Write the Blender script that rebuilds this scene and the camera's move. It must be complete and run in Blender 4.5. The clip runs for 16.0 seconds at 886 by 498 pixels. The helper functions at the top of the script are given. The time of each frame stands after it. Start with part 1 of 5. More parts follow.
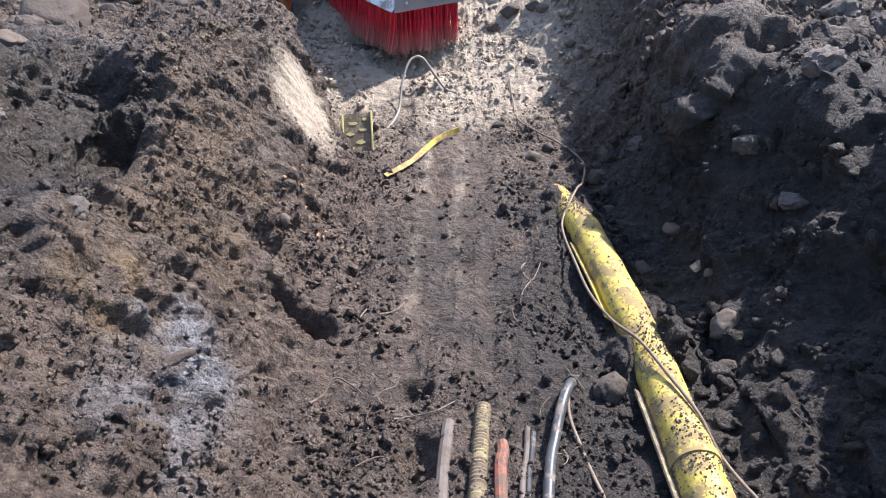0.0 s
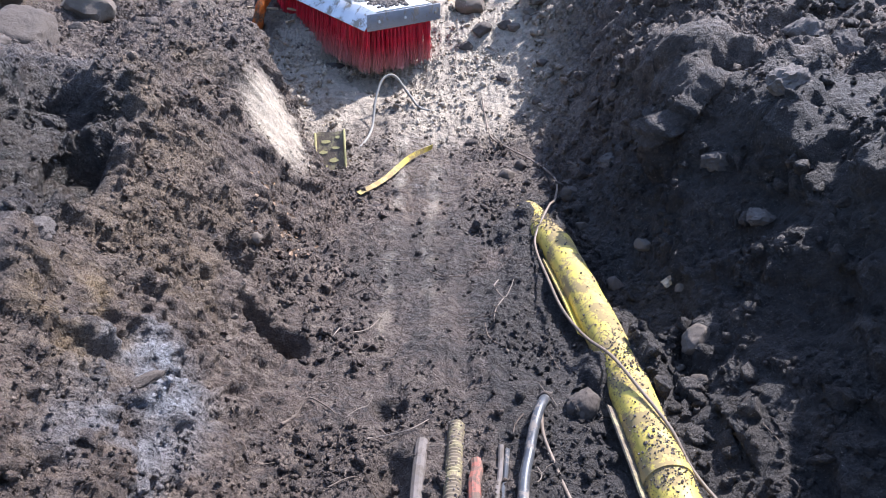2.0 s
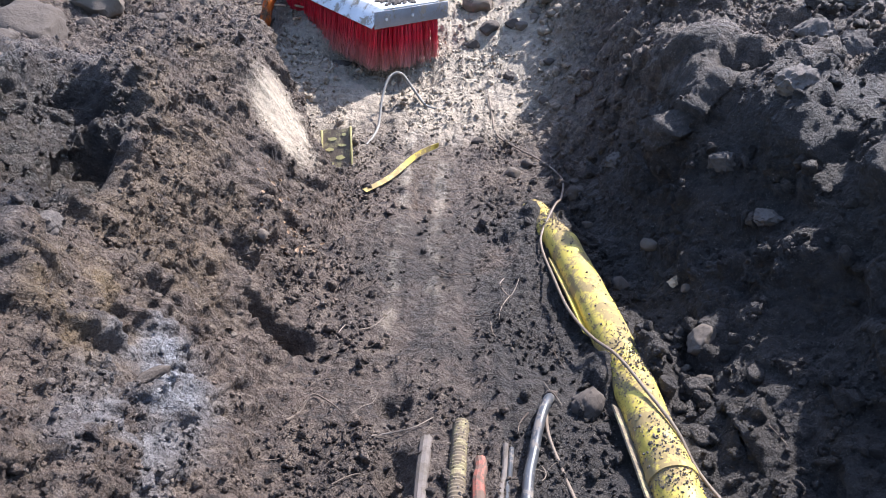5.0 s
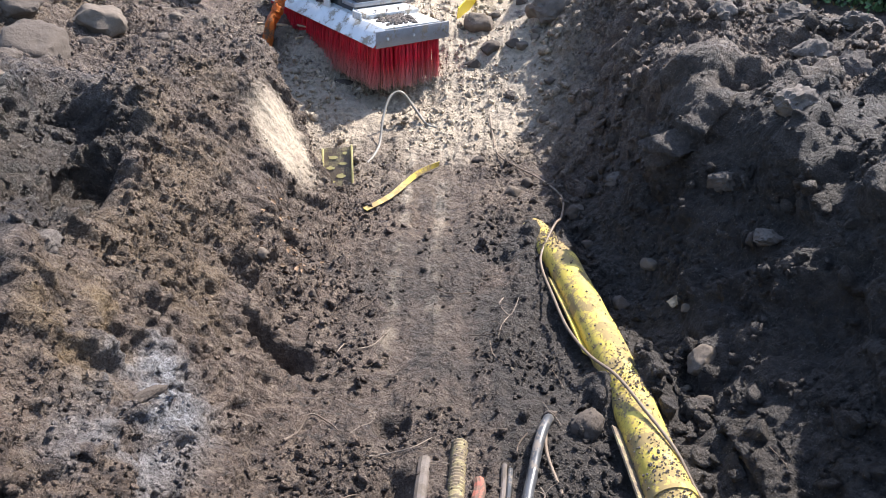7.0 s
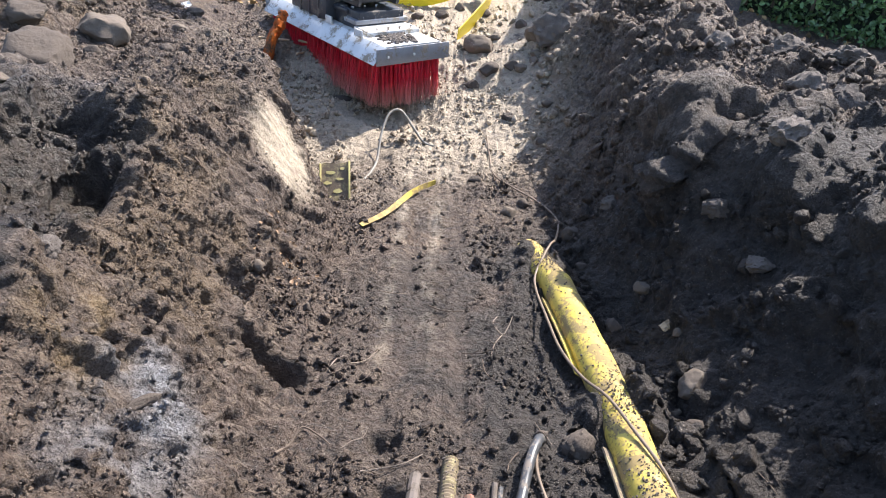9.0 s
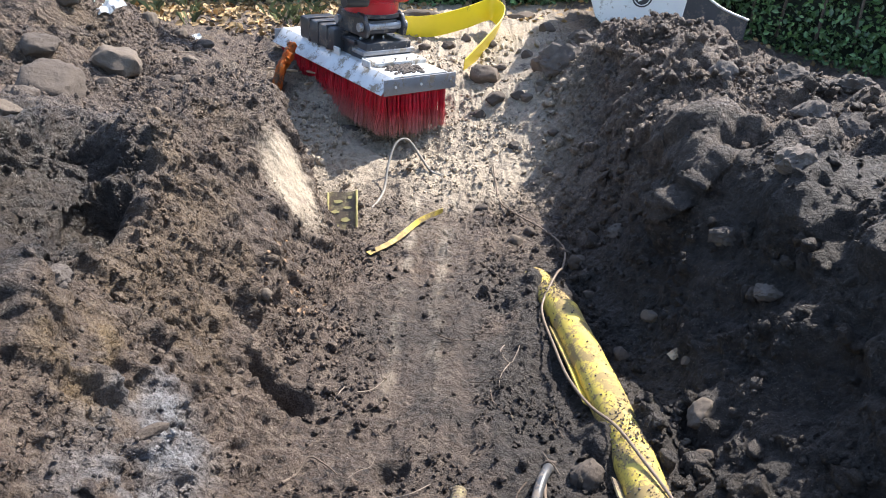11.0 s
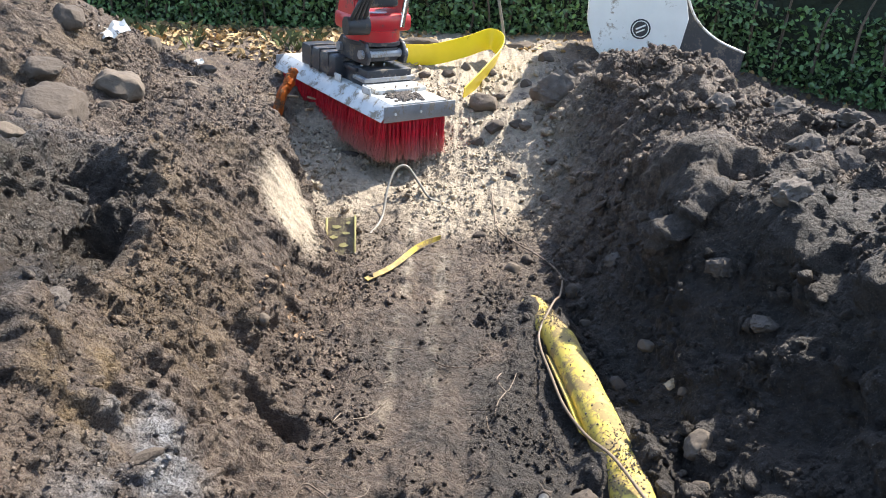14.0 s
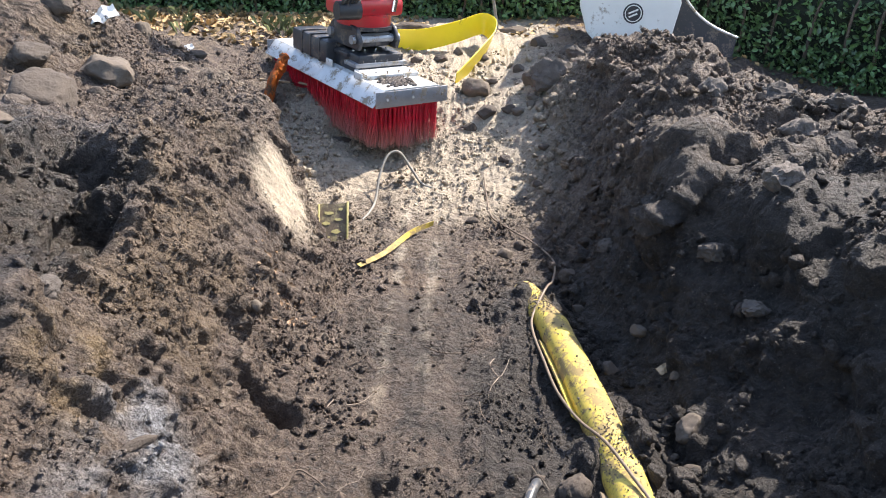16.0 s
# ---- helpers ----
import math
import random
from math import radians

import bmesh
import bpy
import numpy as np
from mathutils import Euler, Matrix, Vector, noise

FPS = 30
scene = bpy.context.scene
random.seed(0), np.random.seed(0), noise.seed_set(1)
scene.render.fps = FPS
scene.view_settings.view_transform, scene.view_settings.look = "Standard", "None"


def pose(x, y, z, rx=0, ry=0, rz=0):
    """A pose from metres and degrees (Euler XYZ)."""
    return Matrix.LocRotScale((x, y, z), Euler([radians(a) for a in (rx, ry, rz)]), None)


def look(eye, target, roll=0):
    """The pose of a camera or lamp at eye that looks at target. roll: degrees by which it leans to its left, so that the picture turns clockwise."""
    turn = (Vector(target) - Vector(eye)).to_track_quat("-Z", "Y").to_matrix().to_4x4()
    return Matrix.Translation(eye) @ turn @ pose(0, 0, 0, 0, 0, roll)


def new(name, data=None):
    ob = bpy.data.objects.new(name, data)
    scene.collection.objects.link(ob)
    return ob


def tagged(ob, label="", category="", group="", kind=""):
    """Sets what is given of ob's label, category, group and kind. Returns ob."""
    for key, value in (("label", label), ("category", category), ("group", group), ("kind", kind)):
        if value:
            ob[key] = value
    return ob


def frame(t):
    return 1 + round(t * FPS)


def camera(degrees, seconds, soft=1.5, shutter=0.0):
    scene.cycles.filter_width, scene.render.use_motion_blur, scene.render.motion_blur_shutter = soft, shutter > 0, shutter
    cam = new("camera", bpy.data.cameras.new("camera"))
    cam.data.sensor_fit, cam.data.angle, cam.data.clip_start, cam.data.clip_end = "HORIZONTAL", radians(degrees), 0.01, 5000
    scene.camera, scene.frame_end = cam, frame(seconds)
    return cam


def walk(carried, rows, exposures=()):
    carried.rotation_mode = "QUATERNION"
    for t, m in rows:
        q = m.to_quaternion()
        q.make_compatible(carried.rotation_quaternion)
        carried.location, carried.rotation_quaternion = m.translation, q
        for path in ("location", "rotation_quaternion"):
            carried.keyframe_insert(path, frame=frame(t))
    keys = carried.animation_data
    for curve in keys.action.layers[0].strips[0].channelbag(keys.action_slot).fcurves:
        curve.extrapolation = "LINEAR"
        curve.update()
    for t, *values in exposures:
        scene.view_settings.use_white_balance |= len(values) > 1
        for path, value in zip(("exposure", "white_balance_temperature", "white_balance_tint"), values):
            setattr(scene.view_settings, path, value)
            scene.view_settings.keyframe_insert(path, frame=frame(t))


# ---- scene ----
cam = camera(59.2, 16.0, soft=1.0)
PATH = [
    (0, (0.075, -0.275, 1.65), (-0.015, 1.469, 0.676), -1.7),
    (0.5, (0.076, -0.272, 1.648), (-0.004, 1.478, 0.683), -1.7),
    (1, (0.085, -0.272, 1.649), (0.02, 1.483, 0.693), -1.9),
    (1.5, (0.089, -0.272, 1.648), (0.055, 1.488, 0.699), -1.6),
    (2, (0.088, -0.274, 1.652), (0.059, 1.492, 0.715), -1.2),
    (2.5, (0.074, -0.272, 1.651), (0.038, 1.487, 0.7), -0.9),
    (3, (0.08, -0.274, 1.649), (0.031, 1.484, 0.696), -1.4),
    (3.5, (0.087, -0.277, 1.648), (0.04, 1.486, 0.706), -1.6),
    (6, (0.082, -0.271, 1.652), (0.044, 1.495, 0.714), -0.5),
    (6.5, (0.091, -0.272, 1.655), (0.052, 1.504, 0.735), -0.7),
    (7, (0.093, -0.269, 1.653), (0.047, 1.516, 0.753), -0.8),
    (7.5, (0.097, -0.275, 1.657), (0.042, 1.529, 0.795), -1.0),
    (8, (0.085, -0.285, 1.658), (0.042, 1.507, 0.77), -0.1),
    (8.5, (0.065, -0.286, 1.653), (0.035, 1.511, 0.776), 1.2),
    (9, (0.072, -0.289, 1.658), (0.05, 1.518, 0.801), 1.3),
    (11.5, (0.071, -0.299, 1.669), (0.024, 1.542, 0.888), 1.0),
    (12, (0.073, -0.301, 1.674), (0.032, 1.543, 0.9), 1.5),
    (12.5, (0.07, -0.297, 1.672), (0.027, 1.543, 0.89), 1.5),
    (13, (0.064, -0.3, 1.677), (0.02, 1.554, 0.927), 1.6),
    (13.5, (0.063, -0.302, 1.676), (0.025, 1.556, 0.936), 1.7),
    (14, (0.065, -0.304, 1.675), (0.03, 1.557, 0.943), 1.8),
    (14.5, (0.071, -0.301, 1.677), (0.026, 1.554, 0.93), 1.5),
    (15, (0.074, -0.3, 1.67), (0.031, 1.55, 0.912), 1.2),
    (15.5, (0.068, -0.303, 1.674), (0.033, 1.545, 0.908), 1.3),
    (16, (0.067, -0.3, 1.674), (0.051, 1.548, 0.909), 1.8),
]
walk(cam, [(t, look(eye, target, roll)) for t, eye, target, roll in PATH],
     [(0, 1.38, 6130, 16), (1.0, 1.46, 5680, 17), (3.7, 1.46, 5680, 17), (6.0, 1.46, 6180, 14), (8.0, 1.48, 6480, 13), (9.2, 1.48, 6480, 13), (11.5, 1.42, 6480, 11), (14, 1.54, 6680, 9), (16, 1.50, 6730, 12)])

# ---- light ----
SUN_TURN, SUN_HEIGHT = radians(48), radians(49)
world = bpy.data.worlds.new("day")
scene.world = world
world.use_nodes = True
sky = world.node_tree.nodes.new("ShaderNodeTexSky")
sky.sky_type = "NISHITA"
sky.sun_disc = False
sky.sun_elevation, sky.sun_rotation = SUN_HEIGHT, SUN_TURN
world.node_tree.links.new(sky.outputs[0], world.node_tree.nodes["Background"].inputs[0])
world.node_tree.nodes["Background"].inputs[1].default_value = 0.15
sun_data = bpy.data.lights.new("sun", "SUN")
sun_data.energy, sun_data.angle, sun_data.color = 4.3, radians(0.6), (1.0, 0.95, 0.88)
sun = new("sun", sun_data)
sun.matrix_world = look((20 * math.sin(SUN_TURN) * math.cos(SUN_HEIGHT), 20 * math.cos(SUN_TURN) * math.cos(SUN_HEIGHT), 20 * math.sin(SUN_HEIGHT)), (0, 0, 0))


# ---- materials ----
def mat(name, base, rough=0.8, metal=0.0, vary=0.25, scale=14.0, bump=0.3, bump_scale=90.0, bump_dist=0.004,
        dirt=0.0, dirt_scale=9.0, dirt_color=(0.085, 0.066, 0.05), coat=0.0, trans=0.0):
    """A surface with broad and fine colour change, relief, and soil smeared over a share of it."""
    m = bpy.data.materials.new(name)
    m.use_nodes = True
    n, l = m.node_tree.nodes, m.node_tree.links
    p = n["Principled BSDF"]
    p.inputs["Roughness"].default_value, p.inputs["Metallic"].default_value = rough, metal
    p.inputs["Coat Weight"].default_value = coat
    tc = n.new("ShaderNodeTexCoord")

    def noise_node(sc, detail=6.0):
        t = n.new("ShaderNodeTexNoise")
        t.inputs["Scale"].default_value, t.inputs["Detail"].default_value = sc, detail
        t.inputs["Roughness"].default_value = 0.65
        l.new(tc.outputs["Object"], t.inputs["Vector"])
        return t

    a, b = noise_node(scale), noise_node(bump_scale)
    ramp = n.new("ShaderNodeMapRange")
    ramp.inputs["From Min"].default_value, ramp.inputs["From Max"].default_value = 0.3, 0.7
    ramp.inputs["To Min"].default_value, ramp.inputs["To Max"].default_value = 1 - vary, 1 + vary
    l.new(a.outputs["Fac"], ramp.inputs["Value"])
    info = n.new("ShaderNodeNewGeometry")
    isl = n.new("ShaderNodeMapRange")
    isl.inputs["To Min"].default_value, isl.inputs["To Max"].default_value = 1 - vary, 1 + vary
    l.new(info.outputs["Random Per Island"], isl.inputs["Value"])
    mul0 = n.new("ShaderNodeMath")
    mul0.operation = "MULTIPLY"
    l.new(ramp.outputs[0], mul0.inputs[0])
    l.new(isl.outputs[0], mul0.inputs[1])
    mul = n.new("ShaderNodeVectorMath")
    mul.operation = "SCALE"
    mul.inputs[0].default_value = base
    l.new(mul0.outputs[0], mul.inputs["Scale"])
    colour = mul.outputs[0]
    if dirt > 0:
        c, e = noise_node(dirt_scale, 9.0), noise_node(dirt_scale * 9, 4.0)
        add = n.new("ShaderNodeMath")
        add.operation = "MULTIPLY_ADD"
        add.inputs[1].default_value = 0.45
        l.new(e.outputs["Fac"], add.inputs[0])
        l.new(c.outputs["Fac"], add.inputs[2])
        cut = n.new("ShaderNodeMapRange")
        edge = 0.96 - 0.5 * dirt
        cut.inputs["From Min"].default_value, cut.inputs["From Max"].default_value = edge, edge + 0.07
        l.new(add.outputs[0], cut.inputs["Value"])
        mix = n.new("ShaderNodeMix")
        mix.data_type = "RGBA"
        mix.inputs["B"].default_value = (*dirt_color, 1)
        l.new(cut.outputs[0], mix.inputs["Factor"])
        l.new(colour, mix.inputs["A"])
        colour = mix.outputs["Result"]
        rr = n.new("ShaderNodeMapRange")
        rr.inputs["To Min"].default_value, rr.inputs["To Max"].default_value = rough, 0.95
        l.new(cut.outputs[0], rr.inputs["Value"])
        l.new(rr.outputs[0], p.inputs["Roughness"])
        if metal:
            mm = n.new("ShaderNodeMapRange")
            mm.inputs["To Min"].default_value, mm.inputs["To Max"].default_value = metal, 0
            l.new(cut.outputs[0], mm.inputs["Value"])
            l.new(mm.outputs[0], p.inputs["Metallic"])
    l.new(colour, p.inputs["Base Color"])
    bn = n.new("ShaderNodeBump")
    bn.inputs["Strength"].default_value, bn.inputs["Distance"].default_value = bump, bump_dist
    l.new(b.outputs["Fac"], bn.inputs["Height"])
    l.new(bn.outputs[0], p.inputs["Normal"])
    if trans:
        p.inputs["Subsurface Weight"].default_value = trans
        p.inputs["Subsurface Radius"].default_value = (0.01, 0.004, 0.003)
    return m


def soil_material():
    """Soil: dark loam, sand, blue-grey clay and ochre, mixed by the mesh's soil weights; wet where smeared."""
    m = bpy.data.materials.new("soil")
    m.use_nodes = True
    n, l = m.node_tree.nodes, m.node_tree.links
    p = n["Principled BSDF"]
    tc = n.new("ShaderNodeTexCoord")
    at = n.new("ShaderNodeAttribute")
    at.attribute_name = "soil"
    sep = n.new("ShaderNodeSeparateColor")
    l.new(at.outputs["Color"], sep.inputs[0])

    def noise_node(sc, detail=8.0, rough=0.7):
        t = n.new("ShaderNodeTexNoise")
        t.inputs["Scale"].default_value, t.inputs["Detail"].default_value, t.inputs["Roughness"].default_value = sc, detail, rough
        l.new(tc.outputs["Object"], t.inputs["Vector"])
        return t

    def mix(fac, a, b):
        x = n.new("ShaderNodeMix")
        x.data_type = "RGBA"
        l.new(fac, x.inputs["Factor"])
        for s, v in (("A", a), ("B", b)):
            if isinstance(v, tuple):
                x.inputs[s].default_value = (*v, 1)
            else:
                l.new(v, x.inputs[s])
        return x.outputs["Result"]

    def step(src, lo, hi):
        r = n.new("ShaderNodeMapRange")
        r.inputs["From Min"].default_value, r.inputs["From Max"].default_value = lo, hi
        l.new(src, r.inputs["Value"])
        return r.outputs[0]

    broad, mid, fine = noise_node(3.2), noise_node(26.0), noise_node(175.0, 4.0, 0.8)
    loam = mix(step(broad.outputs["Fac"], 0.36, 0.64), (0.077, 0.053, 0.039), (0.149, 0.104, 0.075))
    loam = mix(step(mid.outputs["Fac"], 0.5, 0.66), loam, (0.225, 0.170, 0.125))
    loam = mix(step(mid.outputs["Fac"], 0.47, 0.36), loam, (0.044, 0.033, 0.027))
    sand = mix(step(mid.outputs["Fac"], 0.35, 0.65), (0.32, 0.262, 0.185), (0.49, 0.41, 0.30))
    clay = mix(step(mid.outputs["Fac"], 0.38, 0.62), (0.16, 0.158, 0.162), (0.38, 0.378, 0.386))
    ochre = mix(step(mid.outputs["Fac"], 0.35, 0.65), (0.13, 0.085, 0.045), (0.26, 0.175, 0.085))
    c = mix(sep.outputs[0], loam, sand)
    c = mix(sep.outputs[1], c, clay)
    c = mix(sep.outputs[2], c, ochre)
    patch = noise_node(8.5, 5.0)
    c = mix(step(patch.outputs["Fac"], 0.56, 0.70), c, (0.195, 0.146, 0.106))
    c = mix(step(patch.outputs["Fac"], 0.42, 0.30), c, (0.062, 0.048, 0.044))
    # dark soil colour, which also carries the shade painted on the right bank
    darkened = n.new("ShaderNodeAttribute")
    darkened.attribute_name = "dark_soil_shade"
    c = mix(darkened.outputs["Fac"], c, mix(step(mid.outputs["Fac"], 0.4, 0.68), (0.022, 0.018, 0.0155), (0.056, 0.045, 0.037)))
    calm = n.new("ShaderNodeMapRange")
    calm.inputs["To Min"].default_value, calm.inputs["To Max"].default_value = 1.0, 0.3
    l.new(sep.outputs[0], calm.inputs["Value"])

    def calmed(v):
        k = n.new("ShaderNodeMath")
        k.operation = "MULTIPLY"
        l.new(v, k.inputs[0])
        l.new(calm.outputs[0], k.inputs[1])
        return k.outputs[0]

    grit = step(fine.outputs["Fac"], 0.62, 0.68)
    c = mix(calmed(grit), c, (0.42, 0.37, 0.31))
    dark = step(fine.outputs["Fac"], 0.46, 0.34)
    c = mix(calmed(dark), c, (0.024, 0.019, 0.016))
    geo = n.new("ShaderNodeNewGeometry")
    own = n.new("ShaderNodeMapRange")
    own.inputs["To Min"].default_value, own.inputs["To Max"].default_value = 0.6, 1.5
    l.new(geo.outputs["Random Per Island"], own.inputs["Value"])
    tone = n.new("ShaderNodeVectorMath")
    tone.operation = "SCALE"
    l.new(c, tone.inputs[0])
    l.new(own.outputs[0], tone.inputs["Scale"])
    l.new(tone.outputs[0], p.inputs["Base Color"])
    rr = n.new("ShaderNodeMapRange")
    rr.inputs["To Min"].default_value, rr.inputs["To Max"].default_value = 0.72, 0.34
    l.new(at.outputs["Alpha"], rr.inputs["Value"])
    l.new(rr.outputs[0], p.inputs["Roughness"])
    p.inputs["Specular IOR Level"].default_value = 0.45
    h = n.new("ShaderNodeMath")
    h.operation = "MULTIPLY_ADD"
    h.inputs[1].default_value = 0.35
    l.new(fine.outputs["Fac"], h.inputs[0])
    l.new(mid.outputs["Fac"], h.inputs[2])
    bn = n.new("ShaderNodeBump")
    bn.inputs["Strength"].default_value, bn.inputs["Distance"].default_value = 0.8, 0.03
    total = h.outputs[0]
    for cells, weight in ((46.0, -0.42), (120.0, -0.30)):
        vo = n.new("ShaderNodeTexVoronoi")
        vo.inputs["Scale"].default_value = cells
        warp = n.new("ShaderNodeMix")
        warp.data_type = "VECTOR"
        warp.inputs["Factor"].default_value = 0.03
        l.new(tc.outputs["Object"], warp.inputs["A"])
        l.new(mid.outputs["Color"], warp.inputs["B"])
        l.new(warp.outputs["Result"], vo.inputs["Vector"])
        add = n.new("ShaderNodeMath")
        add.operation = "MULTIPLY_ADD"
        add.inputs[1].default_value = weight
        l.new(vo.outputs["Distance"], add.inputs[0])
        l.new(total, add.inputs[2])
        total = add.outputs[0]
    soft = n.new("ShaderNodeMapRange")
    soft.inputs["To Min"].default_value, soft.inputs["To Max"].default_value = 1.0, 0.4
    l.new(sep.outputs[0], soft.inputs["Value"])
    l.new(soft.outputs[0], bn.inputs["Strength"])
    l.new(total, bn.inputs["Height"])
    l.new(bn.outputs[0], p.inputs["Normal"])
    return m


SOIL = soil_material()


# ---- noise on arrays ----
def hash01(ix, iy, iz, seed):
    h = (ix.astype(np.int64) * 374761393 + iy.astype(np.int64) * 668265263 + iz.astype(np.int64) * 2147483647 + seed * 1274126177) & 0xFFFFFFFF
    h = ((h ^ (h >> 13)) * 1274126177) & 0xFFFFFFFF
    h = ((h ^ (h >> 16)) * 2246822519) & 0xFFFFFFFF
    return ((h ^ (h >> 15)) & 0xFFFFFF) / 16777215.0


def value_noise(p, seed=0):
    """Smooth noise in -1..1 at the points p."""
    i = np.floor(p)
    f = p - i
    f = f * f * f * (f * (f * 6 - 15) + 10)
    out = 0
    for dx in (0, 1):
        wx = f[:, 0] if dx else 1 - f[:, 0]
        for dy in (0, 1):
            wy = f[:, 1] if dy else 1 - f[:, 1]
            for dz in (0, 1):
                wz = f[:, 2] if dz else 1 - f[:, 2]
                out = out + wx * wy * wz * hash01(i[:, 0] + dx, i[:, 1] + dy, i[:, 2] + dz, seed)
    return out * 2 - 1


def fbm(p, size, octaves=4, gain=0.5, seed=0):
    out, amp, q = 0, 1.0, p / size
    for k in range(octaves):
        out = out + amp * value_noise(q + 17.3 * k, seed + k)
        amp, q = amp * gain, q * 2.03
    return out


def lumps(p, size, seed=0):
    """Rounded clods: 1 at a clod's middle, 0 in the joints; and each clod's own random number."""
    q = p / size
    i = np.floor(q)
    best, second, pick = np.full(len(p), 9.0), np.full(len(p), 9.0), np.zeros(len(p))
    for dx in (-1, 0, 1):
        for dy in (-1, 0, 1):
            for dz in (-1, 0, 1):
                c = i + (dx, dy, dz)
                j = np.stack([hash01(c[:, 0], c[:, 1], c[:, 2], seed + s) for s in (0, 1, 2)], 1)
                d = ((c + j - q) ** 2).sum(1)
                near = d < best
                second = np.where(near, best, np.minimum(second, d))
                best = np.where(near, d, best)
                pick = np.where(near, hash01(c[:, 0], c[:, 1], c[:, 2], seed + 3), pick)
    a = np.clip((np.sqrt(second) - np.sqrt(best)) * 1.7, 0, 1)
    return a * (2 - a), pick


def smooth(a, b, v):
    t = np.clip((v - a) / (b - a), 0, 1)
    return t * t * (3 - 2 * t)


# ---- the ground: trench, banks, heaps ----
def keyed(y, ys, vs):
    """Values along the trench, smoothly joined."""
    return sum(np.interp(y + o, ys, vs) for o in (-0.14, -0.07, 0, 0.07, 0.14)) / 5


def bump_at(x, y, cx, cy, rx, ry, height, turn=0.0, power=2.0):
    c, s = math.cos(radians(turn)), math.sin(radians(turn))
    u, v = ((x - cx) * c + (y - cy) * s) / rx, (-(x - cx) * s + (y - cy) * c) / ry
    return height * np.exp(-((u * u + v * v) ** (power / 2)))


def ground_form(x, y):
    """Height of the ground without its small relief."""
    floor = keyed(y, [-3, -0.8, 0.5, 3.4, 4.0, 4.5, 5.0, 5.5, 6.0, 7.0, 9.0, 60], [0.75, 0.4, 0.0, 0.0, 0.05, 0.15, 0.33, 0.53, 0.70, 0.80, 0.84, 0.9])
    lf = keyed(y, [-3, 0.5, 3.0, 3.4, 3.7, 3.9, 4.3, 5.0, 6.0, 8.0], [-0.45, -0.43, -0.42, -0.46, -0.58, -0.74, -0.98, -1.3, -1.6, -2.2])
    lr = keyed(y, [0, 2.0, 3.0, 3.5, 3.8, 4.2, 5.0, 6.0, 8.0], [0.80, 0.80, 0.66, 0.45, 0.30, 0.32, 0.5, 0.8, 1.2])
    lh = keyed(y, [-3, 1.0, 2.0, 3.2, 3.8, 5.0, 6.0, 7.0, 60], [1.0, 0.95, 0.92, 0.88, 0.84, 0.80, 0.79, 0.82, 0.9])
    rf = keyed(y, [-1, 0.6, 1.6, 2.4, 3.0, 3.9, 4.4, 5.0, 5.5, 6.5], [1.1, 1.02, 0.93, 0.78, 0.66, 0.55, 0.47, 0.38, 0.32, 0.2])
    rr = keyed(y, [0, 1.5, 2.2, 2.7, 3.1, 3.6, 4.2, 5.0, 6.0], [0.8, 0.8, 0.75, 0.60, 0.48, 0.54, 0.64, 0.76, 0.9])
    rh = keyed(y, [-1, 1.0, 2.5, 3.2, 4.2, 5.0, 6.0, 7.0, 60], [0.85, 0.82, 0.74, 0.69, 0.72, 0.78, 0.80, 0.84, 0.9])
    tl = np.clip((lf - x) / lr, 0, 4)
    tr = np.clip((x - rf) / rr, 0, 4)
    wall_l = np.interp(tl, [0, 0.12, 0.3, 0.55, 0.8, 1.0, 1.15, 1.6, 4], [0, 0.04, 0.2, 0.55, 0.86, 0.98, 1.0, 1.02, 1.06])
    wall_r = np.interp(tr, [0, 0.15, 0.4, 0.7, 0.9, 1.0, 1.2, 4], [0, 0.08, 0.3, 0.68, 0.94, 1.0, 1.02, 1.05])
    z = floor + np.maximum(lh - floor, 0) * wall_l + np.maximum(rh - floor, 0) * wall_r
    # heaps on the banks
    z = z + bump_at(x, y, -2.85, 4.35, 0.95, 1.0, 0.58, 0, 2.8)
    z = z + bump_at(x, y, 1.25, 5.15, 0.5, 0.42, 0.26, 0, 2.4) + bump_at(x, y, 1.85, 3.6, 0.6, 0.5, 0.16, -35, 2.4)
    z = z - 0.34 * smooth(1.5, 3.2, x) * smooth(2.6, 4.6, y) + bump_at(x, y, 1.45, 4.35, 0.4, 0.3, 0.10, 0)
    z = z + bump_at(x, y, -1.75, 2.2, 0.45, 1.0, 0.10, 0)
    z = z - bump_at(x, y, -1.22, 2.05, 0.17, 0.42, 0.13, 0, 4)
    # height added to the near right bank, largely unseen, to shade its foot
    z = z + 0.42 * smooth(1.25, 1.9, x) * smooth(2.7, 1.9, y)
    # sand swept into low mounds at the trench head
    z = z + bump_at(x, y, -0.28, 5.50, 0.36, 0.26, 0.10, 10, 2.6) + bump_at(x, y, -0.75, 5.75, 0.3, 0.2, 0.06) + bump_at(x, y, 0.30, 5.2, 0.2, 0.16, 0.05)
    # broken ledges on the right bank
    z = z + 0.09 * smooth(0, 0.035, y - 4.02 - 0.25 * (x - 1.1)) * smooth(0.92, 1.0, x) * smooth(1.6, 1.4, x) * smooth(4.9, 4.4, y)
    z = z + 0.07 * smooth(0, 0.04, y - 2.86 - 0.12 * (x - 1.2)) * smooth(1.0, 1.1, x) * smooth(1.8, 1.5, x) * smooth(3.7, 3.2, y)
